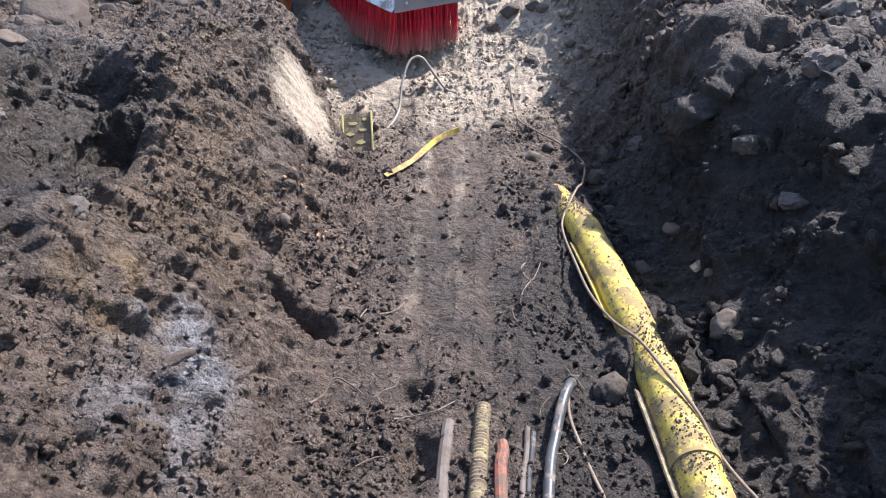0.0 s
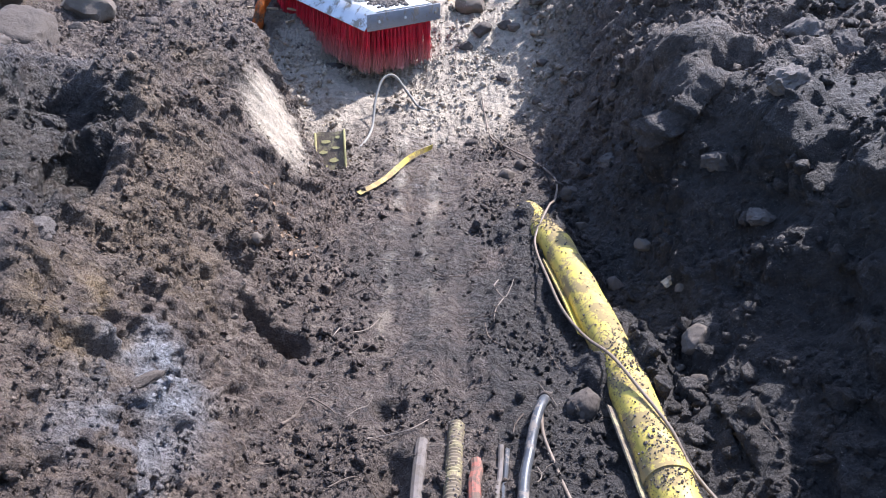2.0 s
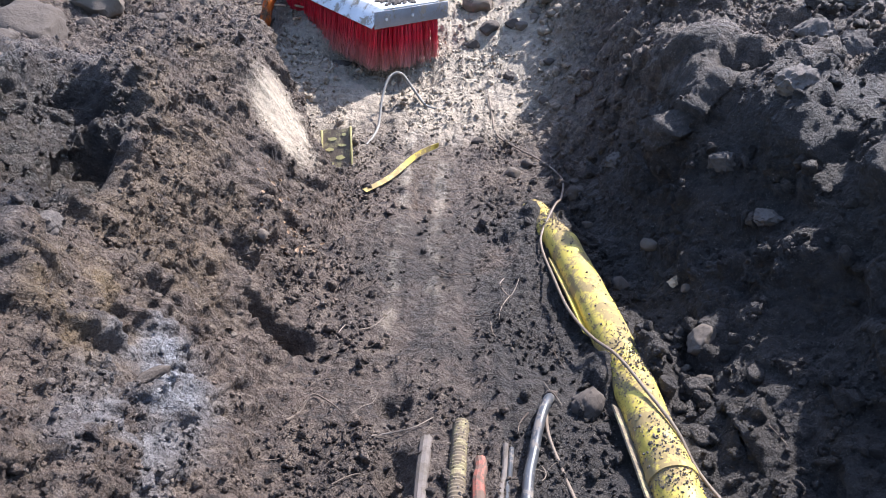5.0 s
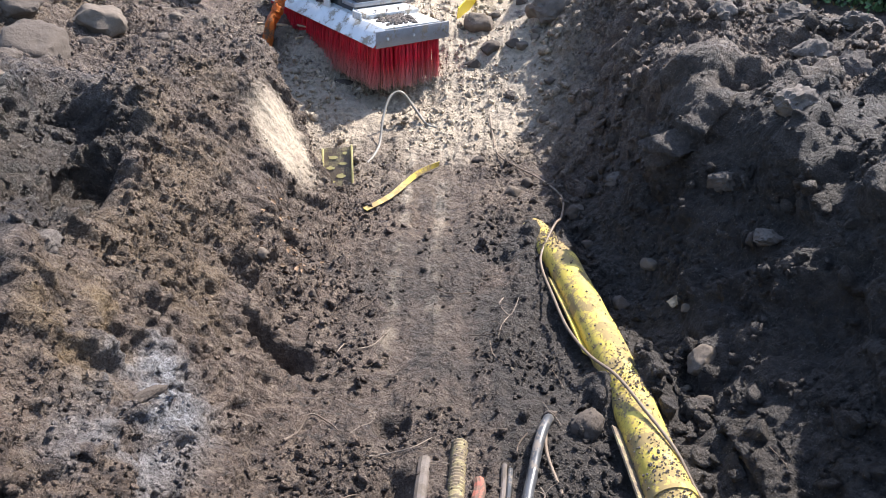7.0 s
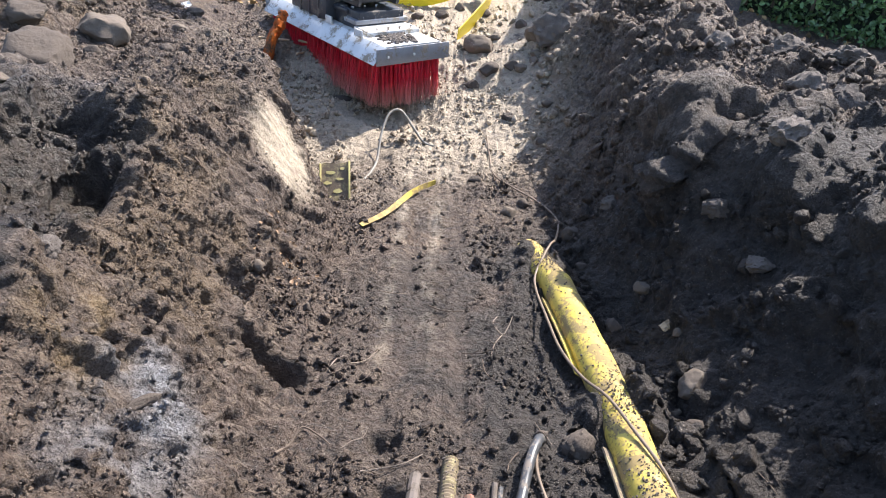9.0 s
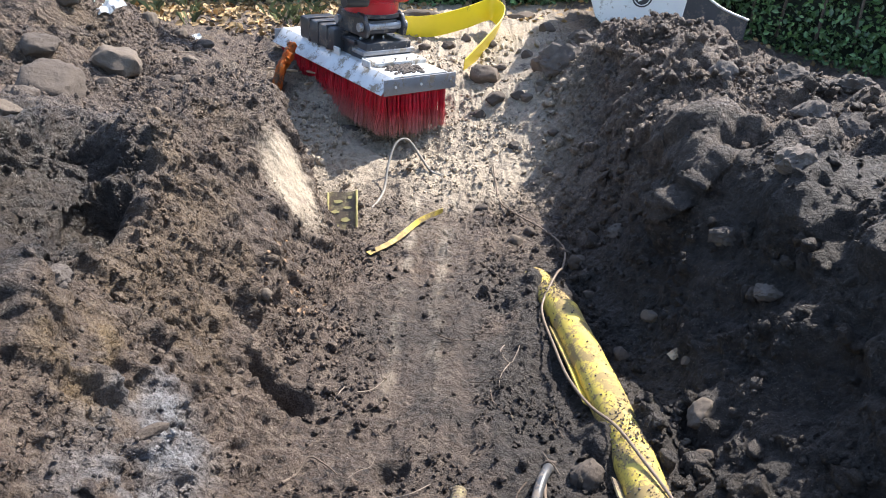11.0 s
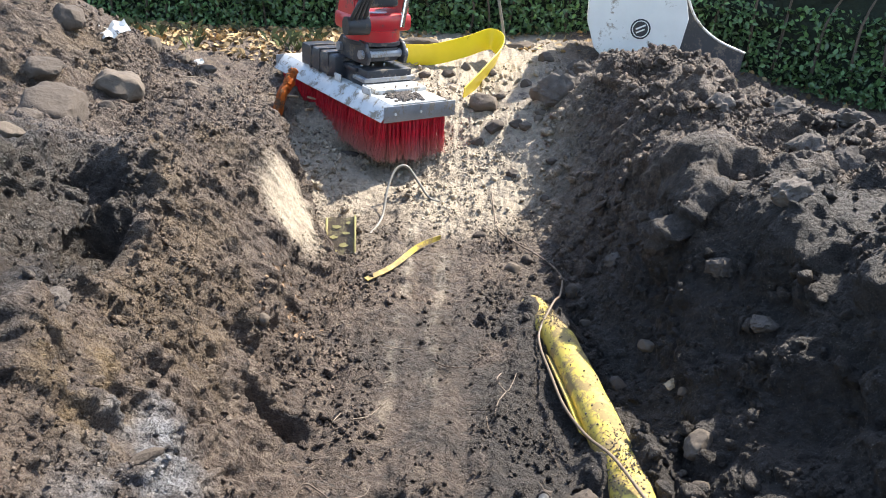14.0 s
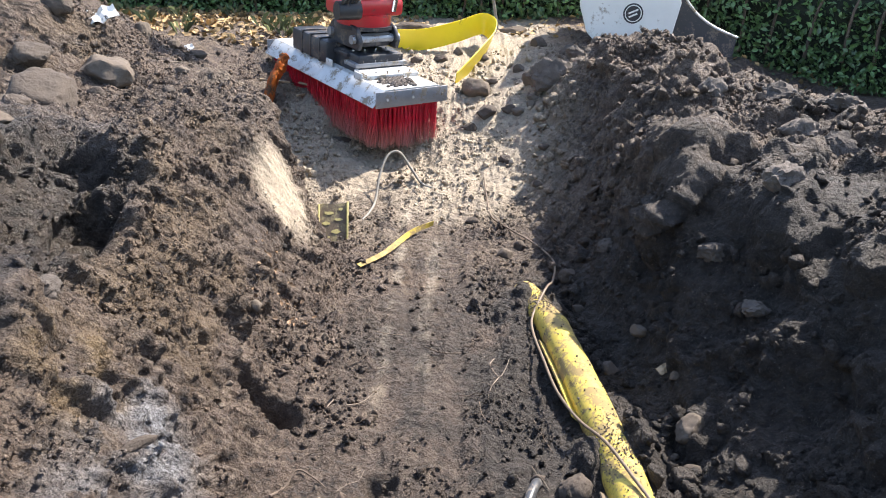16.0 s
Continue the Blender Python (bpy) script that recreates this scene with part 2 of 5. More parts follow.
    # a spill of soil beside and over the pipe
    z = z + bump_at(x, y, 0.70, 1.86, 0.12, 0.16, 0.05) + bump_at(x, y, 0.40, 2.7, 0.12, 0.5, 0.03) + bump_at(x, y, 0.35, 1.75, 0.14, 0.22, 0.04)
    z = z + bump_at(x, y, 0.57, 1.87, 0.06, 0.14, 0.075) + bump_at(x, y, 0.735, 1.93, 0.055, 0.16, 0.125) + bump_at(x, y, 0.56, 2.98, 0.045, 0.12, 0.10) + bump_at(x, y, 0.43, 3.05, 0.045, 0.14, 0.08)
    z = z - bump_at(x, y, -0.06, 3.2, 0.13, 0.9, 0.035, -4) - bump_at(x, y, 0.42, 2.2, 0.10, 0.5, 0.03, -8)
    return z


def axis_points(lo, hi, step_in, far_lo, far_hi, grow):
    """Even steps between lo and hi, then ever wider ones outwards."""
    mid = list(np.arange(lo, hi, step_in))
    out, s, v = [], step_in, lo
    while v > far_lo:
        s = min(s * grow, 6.0)
        v -= s
        out.append(v)
    up, s, v = [], step_in, mid[-1]
    while v < far_hi:
        s = min(s * grow, 6.0)
        v += s
        up.append(v)
    return np.array(out[::-1] + mid + up)


def damp_zone(p):
    """The dark, damp pocket of lumpy soil in the left face."""
    x, y, z = p.T
    n = fbm(p, 0.22, 3, seed=83)
    return smooth(-1.00, -1.12, x + 0.05 * n) * smooth(2.75, 2.45, y + 0.12 * n) * smooth(-1.75, -1.5, x)


def soil_weights(p):
    """Which soil lies where: sand, clay, ochre, wet."""
    x, y, z = p.T
    n1, n2 = fbm(p, 0.35, 4, seed=40), fbm(p, 0.12, 4, seed=50)
    far = smooth(3.6, 4.6, y + 0.35 * n1) * smooth(1.0, 0.35, x - 0.08 * (y - 4)) * smooth(-1.5, -0.9, x + 0.1 * n2)
    ridge = np.exp(-((x + 0.19 + 0.02 * n1) / 0.028) ** 2) + 0.8 * np.exp(-((x + 0.01 + 0.03 * n1) / 0.035) ** 2)
    sand = 0.8 * far + 0.6 * ridge * smooth(1.9, 2.5, y) * smooth(4.4, 3.8, y) * smooth(-0.7, 0.3, n2)
    face = bump_at(y, z, 3.26, 0.48, 0.25, 0.24, 1.0, 0, 5) * smooth(-0.45, -0.6, x) * smooth(-1.3, -1.0, x)
    sand = np.maximum(sand, 0.9 * face)
    clay = bump_at(y, x, 1.47, -0.75, 0.16, 0.11, 1.1, 0, 3) * smooth(-0.9, 0.1, n2) + 0.55 * bump_at(y, x, 1.22, -0.74, 0.25, 0.13, 1.0, 0, 3) * smooth(-0.4, 0.4, n2)
    clay = clay + 0.5 * smooth(0.1, 0.6, n1) * smooth(-1.0, -1.35, x) * smooth(3.0, 2.2, y)
    ochre = bump_at(y, x, 1.47, -0.91, 0.19, 0.085, 1.1, 0, 3) * smooth(-0.8, 0.2, n2) + 0.4 * smooth(0.2, 0.8, fbm(p, 0.5, 3, seed=61)) * smooth(-0.5, -0.8, x)
    wet = smooth(0.20, 0.08, np.abs(x + 0.05 + 0.04 * n2)) * smooth(2.2, 2.6, y) * smooth(4.3, 3.9, y) * smooth(-0.5, 0.3, n2)
    wet = np.maximum(wet, 0.8 * damp_zone(p))
    return np.clip(np.stack([sand, clay, ochre, wet], 1), 0, 1)


def dark_soil_shade_weight(p):
    """Darker soil of the trench, with shade of lower right bank and floor painted in."""
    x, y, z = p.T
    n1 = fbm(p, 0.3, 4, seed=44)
    # the trough's soil is dark itself; bank and near-floor terms paint in shade
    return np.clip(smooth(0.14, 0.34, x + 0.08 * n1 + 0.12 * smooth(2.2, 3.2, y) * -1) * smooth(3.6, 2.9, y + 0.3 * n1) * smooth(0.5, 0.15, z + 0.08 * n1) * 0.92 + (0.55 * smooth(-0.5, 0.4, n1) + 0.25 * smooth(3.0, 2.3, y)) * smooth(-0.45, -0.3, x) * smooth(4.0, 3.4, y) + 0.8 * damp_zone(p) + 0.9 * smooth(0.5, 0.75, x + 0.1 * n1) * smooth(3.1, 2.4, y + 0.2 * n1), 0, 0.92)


def normals_of(p, nx, ny):
    g = p.reshape(ny, nx, 3)
    n = np.cross(np.gradient(g, axis=1), np.gradient(g, axis=0)).reshape(-1, 3)
    return n / np.linalg.norm(n, axis=1)[:, None]


def build_ground():
    xs = axis_points(-1.75, 1.75, 0.0066, -70, 70, 1.045)
    fine = np.arange(-1.22, -0.40, 0.0045)
    xs = np.concatenate([xs[xs < fine[0] - 0.003], fine, xs[xs > fine[-1] + 0.003]])
    ys = axis_points(0.9, 4.9, 0.0062, -40, 90, 1.035)
    nx, ny = len(xs), len(ys)
    gx, gy = np.meshgrid(xs, ys)
    p = np.stack([gx.ravel(), gy.ravel(), ground_form(gx, gy).ravel()], 1)
    nrm = normals_of(p, nx, ny)
    x, y, z = p.T
    near = smooth(14, 6, np.hypot(x, y - 2))
    left = smooth(-0.42, -0.6, x) * smooth(4.6, 3.8, y)
    right = smooth(0.75, 1.0, x) * (1 - 0.65 * smooth(3.3, 4.2, y) * smooth(1.3, 0.95, x))
    track = smooth(0.30, 0.12, np.abs(x + 0.02)) * smooth(1.7, 2.3, y) * smooth(4.6, 4.0, y)
    face = bump_at(y, z, 3.26, 0.48, 0.25, 0.24, 1.0, 0, 5) * smooth(-0.45, -0.6, x)
    sandy = smooth(4.0, 4.6, y) * smooth(0.7, 0.3, x) * smooth(-1.4, -0.9, x)
    rough = (1 - 0.15 * smooth(0.55, 0.32, np.abs(x)) * smooth(4.4, 3.9, y)) * (1 - 0.5 * track) * (1 - 0.9 * face) * (1 - 0.45 * sandy)
    work = np.flatnonzero((x > -2.6) & (x < 2.9) & (y > 0.4) & (y < 7.0))

    def clods(size, seed):
        a, k = np.zeros(len(p)), np.zeros(len(p))
        a[work], k[work] = lumps(p[work] + 0.22 * size * np.stack([fbm(p[work], size * 0.8, 3, seed=seed + s) for s in (70, 80, 90)], 1), size, seed)
        return a, k

    d = (0.055 + 0.03 * right) * fbm(p, 0.55, 3, seed=1) * (0.35 + 0.65 * np.maximum(left, right)) * (1 - 0.6 * face)
    a, pick = clods(0.24, 5)
    d = d + 0.085 * a * smooth(0.5, 0.9, pick) * (0.06 + 0.94 * right) * rough
    a, pick = clods(0.11, 9)
    d = d + 0.055 * a * smooth(0.6, 1.0, pick) * (0.35 + 0.65 * np.maximum(0.95 * right, 0.5 * left)) * rough
    a, pick = clods(0.052, 13)
    crumbly = smooth(-0.35, 0.55, fbm(p, 0.38, 4, gain=0.6, seed=37))
    d = d + 0.034 * a * smooth(0.55, 1.0, pick) * (0.6 + 0.1 * left - 0.1 * right) * (0.2 + 0.8 * rough) * (0.12 + 0.88 * crumbly)
    a, pick = clods(0.025, 17)
    d = d + 0.013 * a * pick * (0.15 + 0.85 * rough) * (0.25 + 0.75 * crumbly)
    # broken slabs: the cut face steps where soil came away in lumps
    a, pick = clods(0.36, 71)
    d = d + 0.055 * (pick - 0.5) * smooth(0.0, 0.4, a) * left * (1 - face)
    a, pick = clods(0.17, 75)
    d = d + 0.032 * (pick - 0.5) * smooth(0.0, 0.4, a) * np.maximum(left, 0.8 * right) * rough
    # scrapes that the digging teeth left down the cut face
    q = np.stack([x * 0.6 + z * 0.5, (y + 0.55 * z) * 5.0, z * 0.6], 1)
    d = d + 0.015 * fbm(q, 0.32, 4, seed=20) * left * (1 - 0.8 * face)
    q = np.stack([x * 0.8 + z * 0.7, (y + 0.45 * z) * 11.0, z * 0.8], 1)
    d = d + 0.008 * fbm(q, 0.30, 3, seed=22) * left * (1 - 0.8 * face)
    d = d + 0.008 * (0.4 - np.abs(fbm(p, 0.055, 3, gain=0.6, seed=26))) * np.maximum(left, 0.6 * right) * rough
    d = d - 0.010 * smooth(0.45, 1.1, fbm(p, 0.26, 4, gain=0.6, seed=24)) * left * (1 - face)
    q = np.stack([x * 6, y * 0.7, z], 1)
    d = d + 0.012 * fbm(q, 0.35, 3, seed=28) * smooth(0.5, 0.3, np.abs(x))
    d = d + (0.012 * fbm(p, 0.09, 3, seed=31) + (0.0022 + 0.0035 * crumbly) * fbm(p, 0.018, 2, seed=35)) * (0.3 + 0.7 * rough)
    d = d + 0.0085 * (0.55 - np.abs(fbm(p, 0.042, 3, gain=0.65, seed=33))) * (0.25 + 0.75 * rough) * (0.45 + 0.55 * crumbly)
    # a damp, broken hollow at the near end of the left face
    damp = damp_zone(p)
    a, pick = clods(0.085, 77)
    d = d + damp * (0.075 * a * (pick - 0.35) - 0.03)
    # a hollow in the left face, and pits in the right bank
    for cx, cy, rx, ry, deep, turn in ((-0.545, 2.09, 0.095, 0.072, 0.40, -25), (1.28, 2.98, 0.12, 0.10, 0.14, 20), (1.02, 3.25, 0.10, 0.07, 0.10, 0),
                                       (1.14, 4.30, 0.26, 0.10, 0.17, -20), (-1.30, 2.42, 0.11, 0.16, 0.14, 20), (-1.10, 2.05, 0.09, 0.20, 0.15, 15),
                                       (-0.50, 5.90, 0.16, 0.09, 0.12, 5), (-1.02, 5.62, 0.16, 0.10, 0.09, 0), (-0.72, 5.05, 0.13, 0.10, 0.07, 0), (-0.40, 4.86, 0.34, 0.20, 0.09, -30), (-1.2, 1.55, 0.1, 0.12, 0.07, 0),
                                       (-0.13, 1.72, 0.06, 0.04, 0.06, 0), (-0.11, 1.42, 0.06, 0.09, 0.07, 0)):
        d = d - bump_at(x, y, cx, cy, rx, ry, deep, turn, 4)
    p = p + nrm * (d * near)[:, None]
    keep = np.arange(nx * ny).reshape(ny, nx)
    quads = np.stack([keep[:-1, :-1], keep[:-1, 1:], keep[1:, 1:], keep[1:, :-1]], -1).reshape(-1, 4)
    me = bpy.data.meshes.new("ground")
    me.vertices.add(len(p))
    me.vertices.foreach_set("co", p.ravel())
    me.loops.add(quads.size)
    me.loops.foreach_set("vertex_index", quads.ravel())
    me.polygons.add(len(quads))
    me.polygons.foreach_set("loop_start", np.arange(len(quads)) * 4)
    me.polygons.foreach_set("use_smooth", np.ones(len(quads), dtype=bool))
    me.update(calc_edges=True)
    col = me.color_attributes.new("soil", "FLOAT_COLOR", "POINT")
    col.data.foreach_set("color", soil_weights(p).ravel())
    me.attributes.new("dark_soil_shade", "FLOAT", "POINT").data.foreach_set("value", dark_soil_shade_weight(p))
    me.materials.append(SOIL)
    ob = tagged(new("ground", me), "dug earth with an open trench and lumpy spoil banks", "ground", kind="structure")
    return ob, p, normals_of(p, nx, ny)


GROUND, GP, GN = build_ground()
from mathutils.bvhtree import BVHTree
GROUND_TREE = BVHTree.FromPolygons([tuple(v) for v in GP], [tuple(q.vertices) for q in GROUND.data.polygons])


def ground_z(x, y):
    hit = GROUND_TREE.ray_cast(Vector((x, y, 6)), Vector((0, 0, -1)))
    return hit[0].z if hit[0] else 0.0


# ---- building blocks ----
def part(name, bm, material, parent=None, label="", shade=True):
    """One mesh object of a bmesh, under a thing or a part."""
    me = bpy.data.meshes.new(name)
    bmesh.ops.recalc_face_normals(bm, faces=bm.faces)
    bm.to_mesh(me)
    bm.free()
    me.materials.append(material)
    if shade:
        me.polygons.foreach_set("use_smooth", [True] * len(me.polygons))
        me.set_sharp_from_angle(angle=radians(35))
    ob = new(name, me)
    if parent is not None:
        ob.parent = parent
    if label:
        tagged(ob, label)
    return ob


def thing(name, m, label, category, group=""):
    ob = new(name)
    ob.matrix_world = m
    return tagged(ob, label, category, group)


def box(bm, size, at=(0, 0, 0), m=None, bevel=0.006):
    """A bevelled block about at, added to bm."""
    r = bmesh.ops.create_cube(bm, size=1)
    vs = r["verts"]
    for v in vs:
        v.co = Vector((v.co.x * size[0], v.co.y * size[1], v.co.z * size[2]))
    if bevel:
        es = {e for v in vs for e in v.link_edges}
        r = bmesh.ops.bevel(bm, geom=list(es), offset=bevel, segments=2, profile=0.5, affect="EDGES")
        vs = {v for f in r["faces"] for v in f.verts} | {v for v in vs if v.is_valid}
    t = Matrix.Translation(at) @ (m if m else Matrix())
    for v in vs:
        v.co = t @ v.co
    return bm


def tube(bm, pts, radius, sides=12, closed_ends=True, flat=1.0, smooth_steps=6):
    """A round rod along a smoothed line; radius may be a number or one per point."""
    pts = [Vector(q) for q in pts]
    rad = [radius] * len(pts) if isinstance(radius, (int, float)) else list(radius)
    line, rs = [], []
    for k in range(len(pts) - 1):
        p0, p1, p2, p3 = pts[max(k - 1, 0)], pts[k], pts[k + 1], pts[min(k + 2, len(pts) - 1)]
        for s in range(smooth_steps):
            t = s / smooth_steps
            line.append(0.5 * ((2 * p1) + (p2 - p0) * t + (2 * p0 - 5 * p1 + 4 * p2 - p3) * t * t + (3 * p1 - p0 - 3 * p2 + p3) * t ** 3))
            rs.append(rad[k] * (1 - t) + rad[k + 1] * t)
    line.append(pts[-1])
    rs.append(rad[-1])
    rings, side = [], None
    for k, c in enumerate(line):
        d = (line[min(k + 1, len(line) - 1)] - line[max(k - 1, 0)]).normalized()
        if side is None:
            side = d.cross(Vector((0, 0, 1)) if abs(d.z) < 0.9 else Vector((1, 0, 0))).normalized()
        side = (side - d * side.dot(d)).normalized()
        up = side.cross(d)
        rings.append([bm.verts.new(c + (side * math.cos(a) + up * math.sin(a) * flat) * rs[k]) for a in (2 * math.pi * j / sides for j in range(sides))])
    for a, b in zip(rings, rings[1:]):
        for j in range(sides):
            bm.faces.new((a[j], a[(j + 1) % sides], b[(j + 1) % sides], b[j]))
    if closed_ends:
        bm.faces.new(rings[0])
        bm.faces.new(rings[-1])
    return bm


def slab(bm, outline, thick, m):
    """A plate with the outline (x, y), thick along z, set by m."""
    lo = [bm.verts.new(m @ Vector((a, b, -thick / 2))) for a, b in outline]
    hi = [bm.verts.new(m @ Vector((a, b, thick / 2))) for a, b in outline]
    bm.faces.new(lo)
    bm.faces.new(hi)
    for k in range(len(lo)):
        bm.faces.new((lo[k], lo[(k + 1) % len(lo)], hi[(k + 1) % len(lo)], hi[k]))
    return bm


def rock_mesh(name, size, seed, material, angular=0.5, detail=3, coarse=0.0):
    """An irregular stone: a ball cut by random planes and roughened."""
    rng = random.Random(seed)
    bm = bmesh.new()
    bmesh.ops.create_icosphere(bm, subdivisions=detail, radius=1)
    planes = [(Vector((rng.gauss(0, 1), rng.gauss(0, 1), rng.gauss(0, 1))).normalized(), rng.uniform(0.55, 0.9)) for _ in range(int(5 + 8 * angular))]
    off = Vector((rng.uniform(0, 50), rng.uniform(0, 50), 0))
    for v in bm.verts:
        for nn, dd in planes:
            over = v.co.dot(nn) - dd
            if over > 0:
                v.co -= nn * over * 0.85
        v.co *= 1 + 0.10 * noise.noise(v.co * 1.6 + off) + 0.05 * noise.noise(v.co * 5 + off) + coarse * (0.22 * noise.noise(v.co * 2.3 - off) + 0.16 * noise.noise(v.co * 5.5 - off) + 0.12 * noise.noise(v.co * 12 - off))
        v.co = Vector((v.co.x * size[0] / 2, v.co.y * size[1] / 2, v.co.z * size[2] / 2))
    me = bpy.data.meshes.new(name)
    bm.to_mesh(me)
    bm.free()
    me.materials.append(material)
    me.polygons.foreach_set("use_smooth", [True] * len(me.polygons))
    me.set_sharp_from_angle(angle=radians(50))
    return me


def stone(x, y, size, seed, material, label, sink=0.3, name="stone", turn=0, lift=0.0):
    ob = new(name, rock_mesh(name, size, seed, material, 0.9 if name != "clod" else 1.2, 3 if max(size) < 0.1 else 4, 1.0 if name == "clod" else 0.4))
    ob.matrix_world = pose(x, y, ground_z(x, y) + size[2] * (0.5 - sink) + lift, 0, 0, turn)
    return tagged(ob, label, "stone" if name != "clod" else "clod of soil")


YELLOW = mat("yellow_plastic", (0.63, 0.48, 0.085), 0.5, vary=0.18, scale=6, bump=0.2, dirt=0.55, dirt_scale=10, dirt_color=(0.28, 0.205, 0.085))
YELLOW_BAND = mat("yellow_band_plastic", (0.85, 0.66, 0.03), 0.35, vary=0.06, scale=5, bump=0.1, dirt=0.25, dirt_scale=4, dirt_color=(0.35, 0.24, 0.05))
YELLOW_FADED = mat("worn_yellow", (0.52, 0.44, 0.17), 0.65, vary=0.2, scale=30, bump=0.3, dirt=0.3, dirt_scale=25, dirt_color=(0.22, 0.17, 0.10))
YELLOW_OLD = mat("faded_yellow", (0.33, 0.27, 0.14), 0.75, vary=0.25, scale=20, bump=0.5, dirt=0.65, dirt_scale=14, dirt_color=(0.15, 0.115, 0.08))
STEEL = mat("pale_steel", (0.62, 0.62, 0.60), 0.5, metal=0.2, vary=0.12, scale=9, bump=0.2, dirt=0.42, dirt_scale=11, dirt_color=(0.30, 0.26, 0.20))
GREY_STEEL = mat("grey_steel", (0.30, 0.31, 0.33), 0.42, metal=0.5, vary=0.15, scale=14, bump=0.2, dirt=0.36, dirt_scale=16, dirt_color=(0.24, 0.20, 0.15))
BLACK_STEEL = mat("black_painted_steel", (0.03, 0.032, 0.038), 0.38, vary=0.2, scale=9, bump=0.2, dirt=0.38, dirt_scale=10, dirt_color=(0.16, 0.135, 0.11))
RED_PAINT = mat("red_paint", (0.50, 0.025, 0.03), 0.35, vary=0.1, scale=8, bump=0.1, dirt=0.3, dirt_scale=12, dirt_color=(0.16, 0.10, 0.08), coat=0.3)
CHROME = mat("chrome_rod", (0.8, 0.8, 0.8), 0.15, metal=1.0, vary=0.03, bump=0.02)
RUBBER = mat("black_rubber", (0.025, 0.025, 0.027), 0.5, vary=0.2, bump=0.15, dirt=0.3, dirt_scale=20)
BLACK_PIPE = mat("black_plastic", (0.05, 0.052, 0.055), 0.36, vary=0.2, bump=0.06, dirt=0.38, dirt_scale=18, dirt_color=(0.2, 0.17, 0.14))
DUST_PIPE = mat("dusty_plastic", (0.13, 0.105, 0.088), 0.7, vary=0.2, bump=0.3, dirt=0.45, dirt_scale=20, dirt_color=(0.11, 0.09, 0.07))
DUCT = mat("olive_duct", (0.25, 0.205, 0.10), 0.7, vary=0.2, bump=0.2, dirt=0.6, dirt_scale=14, dirt_color=(0.15, 0.115, 0.075))
ORANGE = mat("orange_plastic", (0.70, 0.20, 0.035), 0.42, vary=0.12, bump=0.2, dirt=0.4, dirt_scale=9, dirt_color=(0.20, 0.13, 0.08))
RED_CABLE = mat("red_sheath", (0.27, 0.085, 0.055), 0.7, vary=0.2, bump=0.4, dirt=0.62, dirt_scale=22, dirt_color=(0.13, 0.085, 0.06))
CABLE = mat("brown_cable", (0.20, 0.145, 0.10), 0.55, vary=0.15, scale=30, bump=0.15, dirt=0.3, dirt_scale=25)
WHITE_HOSE = mat("pale_hose", (0.20, 0.185, 0.155), 0.45, vary=0.1, bump=0.15, dirt=0.4, dirt_scale=20, dirt_color=(0.30, 0.26, 0.2))
ROOT = mat("root_bark", (0.11, 0.082, 0.06), 0.85, vary=0.3, scale=40, bump=0.6)
PALE_ROOT = mat("pale_root", (0.24, 0.19, 0.145), 0.8, vary=0.25, scale=40, bump=0.5)
WOOD = mat("split_wood", (0.42, 0.31, 0.19), 0.75, vary=0.3, scale=25, bump=0.5)
STONE_PALE = mat("pale_stone", (0.24, 0.21, 0.175), 0.85, vary=0.25, scale=14, bump=0.7, bump_scale=50, bump_dist=0.008, dirt=0.85, dirt_scale=7, dirt_color=(0.125, 0.098, 0.074))
STONE_GREY = mat("grey_stone", (0.12, 0.105, 0.09), 0.88, vary=0.3, scale=12, bump=0.8, bump_scale=50, bump_dist=0.01, dirt=0.9, dirt_scale=7, dirt_color=(0.082, 0.064, 0.05))
CLOD = mat("soil_clod", (0.115, 0.095, 0.08), 0.92, vary=0.3, scale=14, bump=0.9, bump_scale=70, bump_dist=0.012)
WHITE_PAINT = mat("white_paint", (0.74, 0.73, 0.69), 0.45, vary=0.06, scale=4, bump=0.1, dirt=0.34, dirt_scale=3.5, dirt_color=(0.33, 0.28, 0.22))
PAPER = mat("white_sheet", (0.75, 0.74, 0.7), 0.6, vary=0.05, bump=0.2, dirt=0.25)
LEAF = mat("evergreen_leaf", (0.085, 0.155, 0.05), 0.32, vary=0.5, scale=3, bump=0.1)
# near-black, so the shade between the leaves is in the colour
HEDGE_SHADE = mat("hedge_shade", (0.012, 0.018, 0.009), 0.9, bump=0.5, bump_scale=8, bump_dist=0.1)
LITTER = mat("dead_leaf", (0.34, 0.225, 0.10), 0.7, vary=0.55, scale=5, bump=0.3)
LEAF_SCRAP = mat("leaf_scrap", (0.20, 0.125, 0.07), 0.75, vary=0.55, scale=5, bump=0.3)
GRASS = mat("grass_blade", (0.075, 0.09, 0.03), 0.6, vary=0.4, scale=5)


